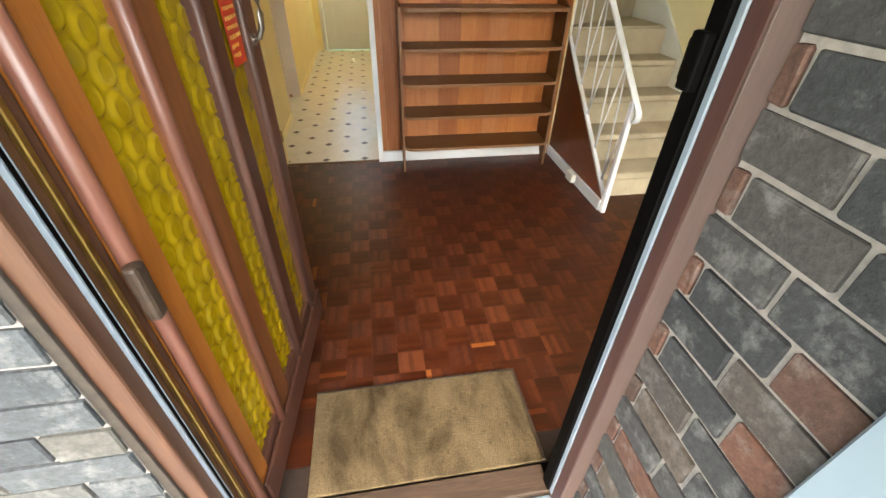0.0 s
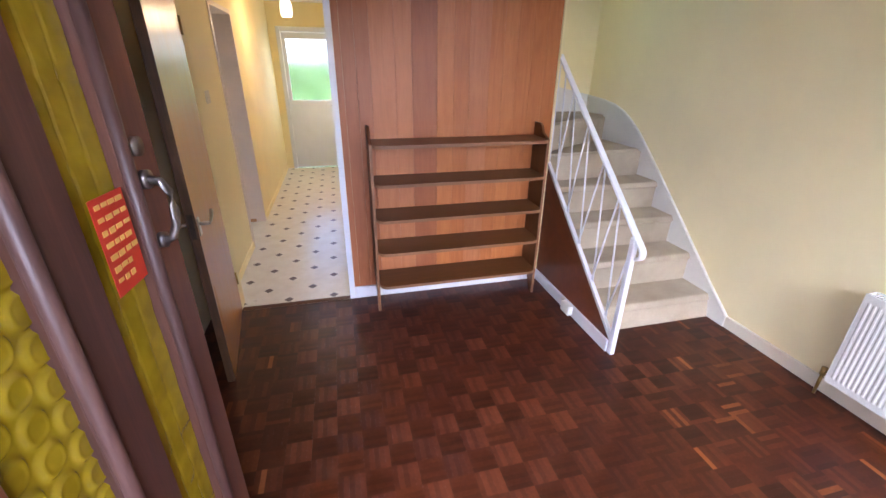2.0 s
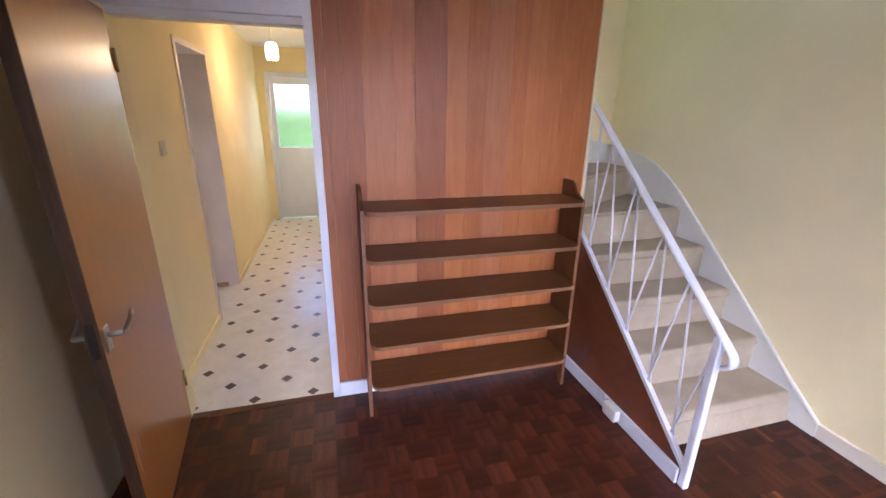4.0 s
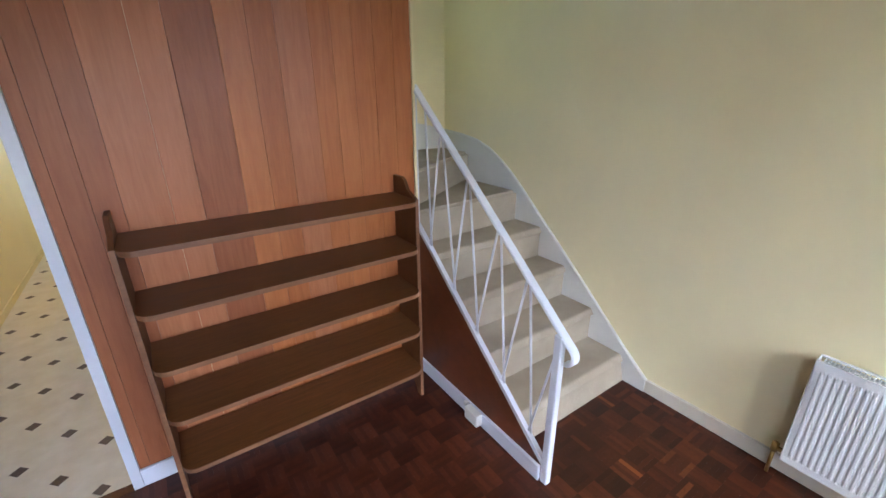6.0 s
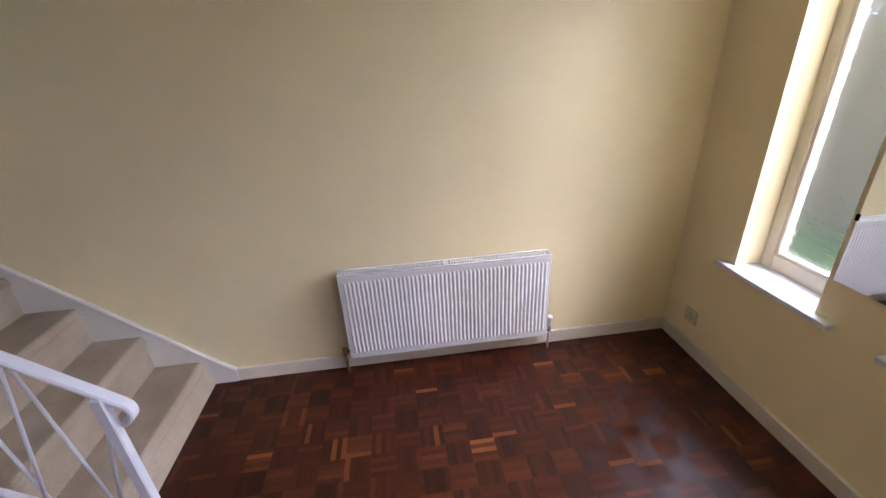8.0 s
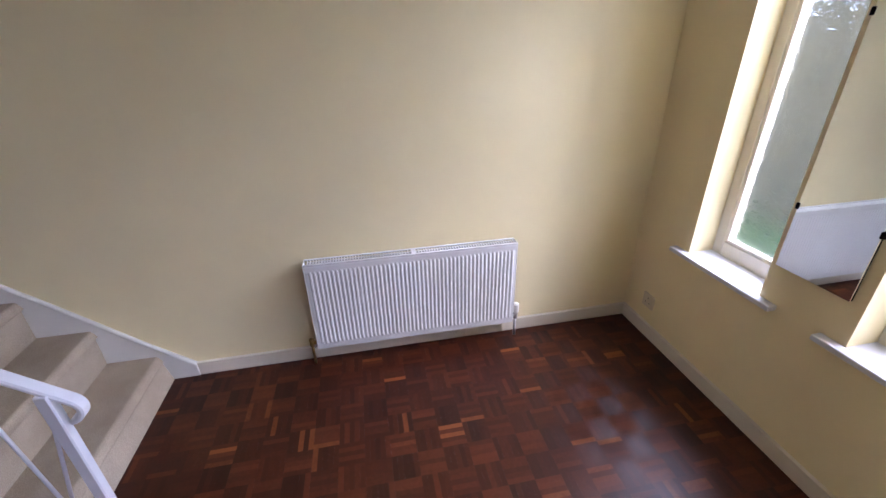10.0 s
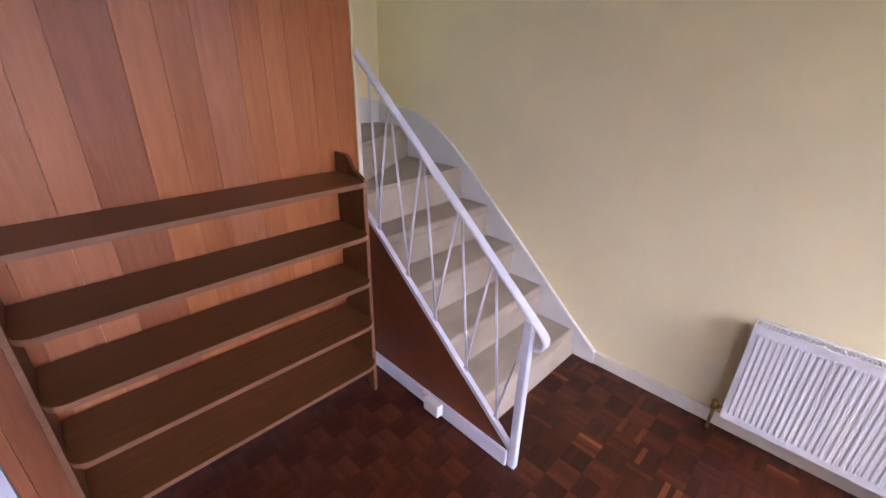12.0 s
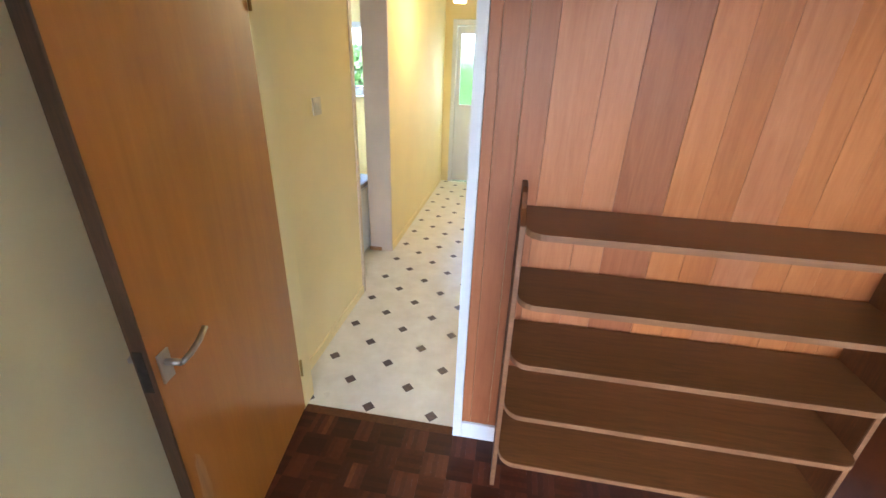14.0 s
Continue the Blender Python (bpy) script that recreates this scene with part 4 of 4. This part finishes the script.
# ---- door mat ----
def door_mat():
    t = thing("door_mat", (-0.43, 1.1, 0), "worn tan coir door mat sunk by the threshold", "door mat")
    bm = bmesh.new()
    box(bm, -0.835, -0.022, 0.90, 1.292, 0.0, 0.014, bev=0.005, seg=2)
    part("mat_body", bm, M_COIR, t)
    part("edging", boxes((-0.838, -0.008, 1.2925, 1.302, 0.0, 0.010), (-0.0215, -0.008, 0.905, 1.2922, 0.0, 0.010), bev=0.002), M_SILLWOOD, t, "worn dark edging strip")


door_mat()


# ---- corridor and what is seen through it ----
def back_door():
    d = thing("door_2", (-0.8, 8.0, 0), "white half-glazed back door, closed", "door", kind="structure")
    part("frame", boxes((-1.248, -1.19, 7.965, 8.08, 0, 2.10), (-0.42, -0.362, 7.965, 8.08, 0, 2.10), (-1.19, -0.42, 7.965, 8.08, 2.03, 2.10), bev=0.004), M_GLOSS, d)
    part("leaf", boxes((-1.185, -1.135, 8.0, 8.045, 0.01, 2.025), (-0.51, -0.425, 8.0, 8.045, 0.01, 2.025), (-1.135, -0.51, 8.0, 8.045, 0.01, 1.05), (-1.135, -0.51, 8.0, 8.045, 1.94, 2.025)), M_GLOSS, d)
    part("sunk_panel", boxes((-1.06, -0.55, 7.994, 7.9995, 0.16, 0.19), (-1.06, -0.55, 7.994, 7.9995, 0.90, 0.93), (-1.06, -1.03, 7.994, 7.9995, 0.19, 0.90), (-0.58, -0.55, 7.994, 7.9995, 0.19, 0.90)), M_GLOSS, d)
    part("glazing_bar", bx(-1.135, -0.51, 7.985, 7.9995, 1.05, 1.075, bev=0.004), M_GLOSS, d)
    p = part("pane", bx(-1.135, -0.51, 8.02, 8.025, 1.05, 1.94), M_OBSCURE, d)
    p.visible_shadow = False
    bm = bmesh.new()
    tube(bm, [(-0.47, 7.999, 1.0), (-0.47, 7.95, 1.0), (-0.56, 7.95, 1.0)], 0.009, 8)
    part("handle", bm, M_CHROME, d, "chrome lever handle", smooth=True)


back_door()


def kitchen_window():
    w = thing("window_3", (-2.7, 8.05, 1.13), "wide white kitchen window over the garden", "window", kind="structure")
    part("frame", boxes((-3.5, -3.43, 8.02, 8.09, 1.13, 2.05), (-1.97, -1.9, 8.02, 8.09, 1.13, 2.05), (-2.74, -2.66, 8.02, 8.09, 1.13, 2.05), (-3.43, -1.97, 8.021, 8.089, 1.13, 1.25), (-3.43, -1.97, 8.021, 8.089, 1.98, 2.05)), M_GLOSS, w)
    part("sill", bx(-3.5, -1.9, 7.93, 8.02, 1.112, 1.132, bev=0.004), M_GLOSS, w)
    g, nt, b = mat("clear_pane", 0.0)
    b.inputs["Transmission Weight"].default_value = 1.0
    b.inputs["IOR"].default_value = 1.45
    p = part("pane", bx(-3.43, -1.97, 8.05, 8.055, 1.25, 1.98), g, w)
    p.visible_shadow = False


kitchen_window()


def kitchen_unit():
    t = thing("kitchen_unit", (-1.9, 5.3, 0), "white low unit with a brown top in the kitchen", "cabinet")
    part("body", bx(-2.2, -1.58, 5.06, 5.60, 0.0, 0.60, bev=0.004), M_GLOSS, t)
    part("top", bx(-2.22, -1.56, 5.04, 5.62, 0.6, 0.64, bev=0.006), M_WORKTOP, t, "brown laminate top")
    part("door", bx(-1.579, -1.565, 5.08, 5.58, 0.06, 0.585, bev=0.003), M_GLOSS, t)


kitchen_unit()


def light_switch():
    t = thing("light_switch", (-1.35, 4.14, 1.37), "aged beige plastic light switch on the yellow wall", "light switch")
    part("plate", bx(-1.3515, -1.342, 4.095, 4.18, 1.325, 1.41, bev=0.003, seg=2), M_AGED, t)
    part("rocker", bx(-1.3418, -1.338, 4.125, 4.15, 1.345, 1.39, bev=0.002), M_AGED, t)


light_switch()


def pendant():
    t = thing("pendant_lamp", (-0.9, 6.0, 2.42), "lit warm white pendant lamp in the corridor", "lamp")
    bm = bmesh.new()
    tube(bm, [(-0.90, 6.0, 2.419), (-0.90, 6.0, 2.39)], 0.04, 14)
    part("ceiling_rose", bm, M_PLASTIC, t, smooth=True)
    bm = bmesh.new()
    tube(bm, [(-0.90, 6.0, 2.39), (-0.90, 6.0, 2.20)], 0.004, 6)
    part("flex", bm, M_PLASTIC, t)
    bm = bmesh.new()
    n = 20
    prof = [(0.025, 2.205), (0.052, 2.19), (0.062, 2.15), (0.062, 2.07), (0.05, 2.045)]
    rings = [[bm.verts.new((-0.90 + r * math.cos(k * 2 * math.pi / n), 6.0 + r * math.sin(k * 2 * math.pi / n), z)) for k in range(n)] for r, z in prof]
    for a, b in zip(rings, rings[1:]):
        for k in range(n):
            bm.faces.new((a[k], a[(k + 1) % n], b[(k + 1) % n], b[k]))
    bm.faces.new(rings[-1][::-1])
    bm.faces.new(rings[0])
    part("shade", bm, M_SHADE, t, "lit opal glass shade", smooth=True)
    ld = bpy.data.lights.new("pendant_bulb", 'POINT')
    ld.energy = 1.0
    ld.color = (1.0, 0.72, 0.36)
    ld.shadow_soft_size = 0.09
    lo = new("pendant_bulb", ld)
    lo.location = (-0.90, 6.0, 2.0)


pendant()
setting("baseboard_corridor", boxes((-1.352, -1.342, YP + 0.1, 4.63, 0, 0.06), (-1.352, -1.342, 5.41, 7.96, 0, 0.06)), M_YELLOW, "yellow painted corridor skirting", "baseboard")


# ---- porch post and garden ----
def porch_post():
    t = thing("porch_post", (0.06, 0.36, -0.03), "white plastic porch frame post against the brick", "post", kind="structure")
    part("post", bx(-0.002, 0.0125, 0.27, 0.424, -0.03, 2.4, bev=0.004), M_UPVC, t)


porch_post()


def hedge(y, x0, x1, h, seed):
    rnd = np.random.default_rng(seed)
    n = 9000
    verts, faces = [], []
    c = np.stack([rnd.uniform(x0, x1, n), y + rnd.normal(0, 0.35, n), -0.2 + h * rnd.uniform(0, 1, n) ** 0.8 * rnd.uniform(0.85, 1.08, n)], 1)
    for p in c:
        u, w = rnd.normal(0, 0.11, 3), rnd.normal(0, 0.11, 3)
        i = len(verts)
        verts += [tuple(p - u), tuple(p + w), tuple(p + u), tuple(p - w)]
        faces.append((i, i + 1, i + 2, i + 3))
    me = bpy.data.meshes.new("hedge")
    me.from_pydata(verts, [], faces)
    me.materials.append(M_LEAF)
    tagged(new("hedge", me), "green garden hedge beyond the glass", "hedge", kind="stuff")


hedge(-5.0, -5, 8, 1.7, 1)


def garden_wall():
    """Pale brick wall that stands beyond the narrow windows."""
    w = setting("garden_wall", bx(0.5, 6.0, -2.9, -2.7, -0.2, 2.05), M_MORTAR, "weathered brick garden wall beyond the glass", "wall")
    bm = bmesh.new()
    for k in range(29):
        z = -0.19 + k * 0.0765
        x = 0.5 + (0.1125 if k % 2 else 0.0)
        while x + 0.214 < 6.0:
            box(bm, x, x + 0.214, -2.7, -2.692, z, z + 0.066)
            x += 0.225
    tagged(part("brick", bm, M_BUFF, w), kind="stuff")


garden_wall()
hedge(19.0, -16, 6, 2.2, 2)


# ---- repeated pieces: vinyl diamonds, bricks, parquet ----
def piece_mesh(name, bm, material):
    me = bpy.data.meshes.new(name)
    bm.to_mesh(me)
    bm.free()
    me.materials.append(material)
    return me


def put_piece(name, me, parent, at):
    ob = new(name, me)
    ob.location = at
    ob.parent = parent
    return ob


def diamonds():
    bm = bmesh.new()
    h = 0.034
    prism(bm, [(h, 0), (0, h), (-h, 0), (0, -h)], 0.0, 0.0008, 'z')
    me = piece_mesh("diamond", bm, M_DIAMOND)
    step = 0.1605
    for r in range(0, 28):
        for c in range(-3, 5):
            x, y = -0.782 + c * step, 3.573 + r * 0.1675
            if not (-1.335 < x < -0.42 and y < 7.95):
                continue
            if (r + c) % 2:
                put_piece("diamond", me, vinyl_floor, (x, y, 0.0002))


diamonds()


def brick_mesh(lx, ly, lz, seed, red=False, material=None):
    rnd = random.Random(seed)
    bm = bmesh.new()
    box(bm, -lx / 2, lx / 2, -ly / 2, ly / 2, -lz / 2, lz / 2, bev=0.0025)
    for v in bm.verts:
        v.co += Vector([rnd.uniform(-0.0018, 0.0018) for _ in range(3)])
    return piece_mesh("brick", bm, material or (M_BRICK_RED if red else M_BRICK))


def brickwork():
    rnd = random.Random(8)
    cp, cl, h = 0.0845, 0.180, 0.0735
    side = [brick_mesh(0.012, 0.169, h, s) for s in range(3)]
    closer = [brick_mesh(0.012, 0.026, h, s + 9, True) for s in range(2)]
    start = [brick_mesh(0.012, 0.150, h, s + 15) for s in range(2)]
    side_red = brick_mesh(0.012, 0.169, h, 18, True)
    face = [brick_mesh(0.228, 0.012, h, s + 20, material=M_BRICK_SKYLIT) for s in range(3)]
    face_half = brick_mesh(0.110, 0.012, h, 31, material=M_BRICK_SKYLIT)
    for k in range(-2, 30):
        z = k * cp
        # porch wall: closers at every second course
        w = 0.150 if k % 2 else 0.026
        put_piece("brick", rnd.choice(start if k % 2 else closer), wall_brick_right, (XB + 0.0035, 0.747 - w / 2, z))
        y = 0.747 - w - 0.011 - 0.0845
        n = 0
        while y > -0.2:
            me = side_red if rnd.random() < 0.07 or (k, n) in ((12, 1), (10, 1)) else rnd.choice(side)
            put_piece("brick", me, wall_brick_right, (XB + 0.0035 + rnd.uniform(-0.0015, 0.0015), y, z))
            y -= cl
            n += 1
        x = -1.012 - 0.114 - (0.1185 if k % 2 else 0.0)
        if k % 2:
            put_piece("brick", face_half, wall_brick_left, (-1.067, YD + 0.003, z))
        for i in range(4):
            put_piece("brick", rnd.choice(face), wall_brick_left, (x, YD + 0.003 + rnd.uniform(-0.0015, 0.0015), z))
            x -= 0.237


brickwork()


def parquet():
    """Squares of five fingers laid alternately; those in the middle of the hall are pieces, the rest one sheet."""
    p, g = 0.1122, 0.00004
    fw = p / 5

    def fingers(bm, cx, cy, lay, rnd, tone=None, layers=None):
        for k in range(5):
            a, b = -p / 2 + k * fw + g, -p / 2 + (k + 1) * fw - g
            lo, hi = -p / 2 + g, p / 2 - g
            dz = rnd.uniform(-0.0002, 0.0)
            if lay:
                q = [(a, lo), (b, lo), (b, hi), (a, hi)]
            else:
                q = [(lo, a), (hi, a), (hi, b), (lo, b)]
            top = [bm.verts.new((cx + x, cy + y, dz)) for x, y in q]
            bot = [bm.verts.new((cx + x * 1.003, cy + y * 1.003, -0.011)) for x, y in q]
            fs = [bm.faces.new(top)] + [bm.faces.new((bot[i], bot[(i + 1) % 4], top[(i + 1) % 4], top[i])) for i in range(4)]
            for f in fs:
                f[layers[0]] = tone
                f[layers[1]] = float(lay)

    def fresh():
        bm = bmesh.new()
        return bm, (bm.faces.layers.float.new("tone"), bm.faces.layers.float.new("lay"))

    kinds = {0: [], 1: []}
    rnd = random.Random(12)
    for lay in (0, 1):
        for s in range(6):
            bm, ly = fresh()
            fingers(bm, 0, 0, lay, rnd, 0.0, ly)
            kinds[lay].append(piece_mesh("parquet_square", bm, M_PARQUET))
    rest, ly = fresh()
    x_start, y_start = -1.5074 + p / 2, 3.4835 - p / 2
    n_piece = 0
    for i in range(32):
        for j in range(33):
            x, y = x_start + i * p, y_start - j * p
            if x - p / 2 > XR or y + p / 2 < 0.0:
                continue
            if x < 0.19 + p / 2 and y < 0.905 + p / 2:
                continue
            lay = (i + j) % 2
            if -0.85 < x < 1.06 and 1.42 < y < 3.45 and n_piece < 300:
                put_piece("parquet_square", rnd.choice(kinds[lay]), floor_sub, (x, y, 0.0))
                n_piece += 1
            else:
                fingers(rest, x, y, lay, rnd, rnd.random(), ly)
    tagged(part("parquet_rest", rest, M_PARQUET, floor_sub), kind="stuff")


parquet()
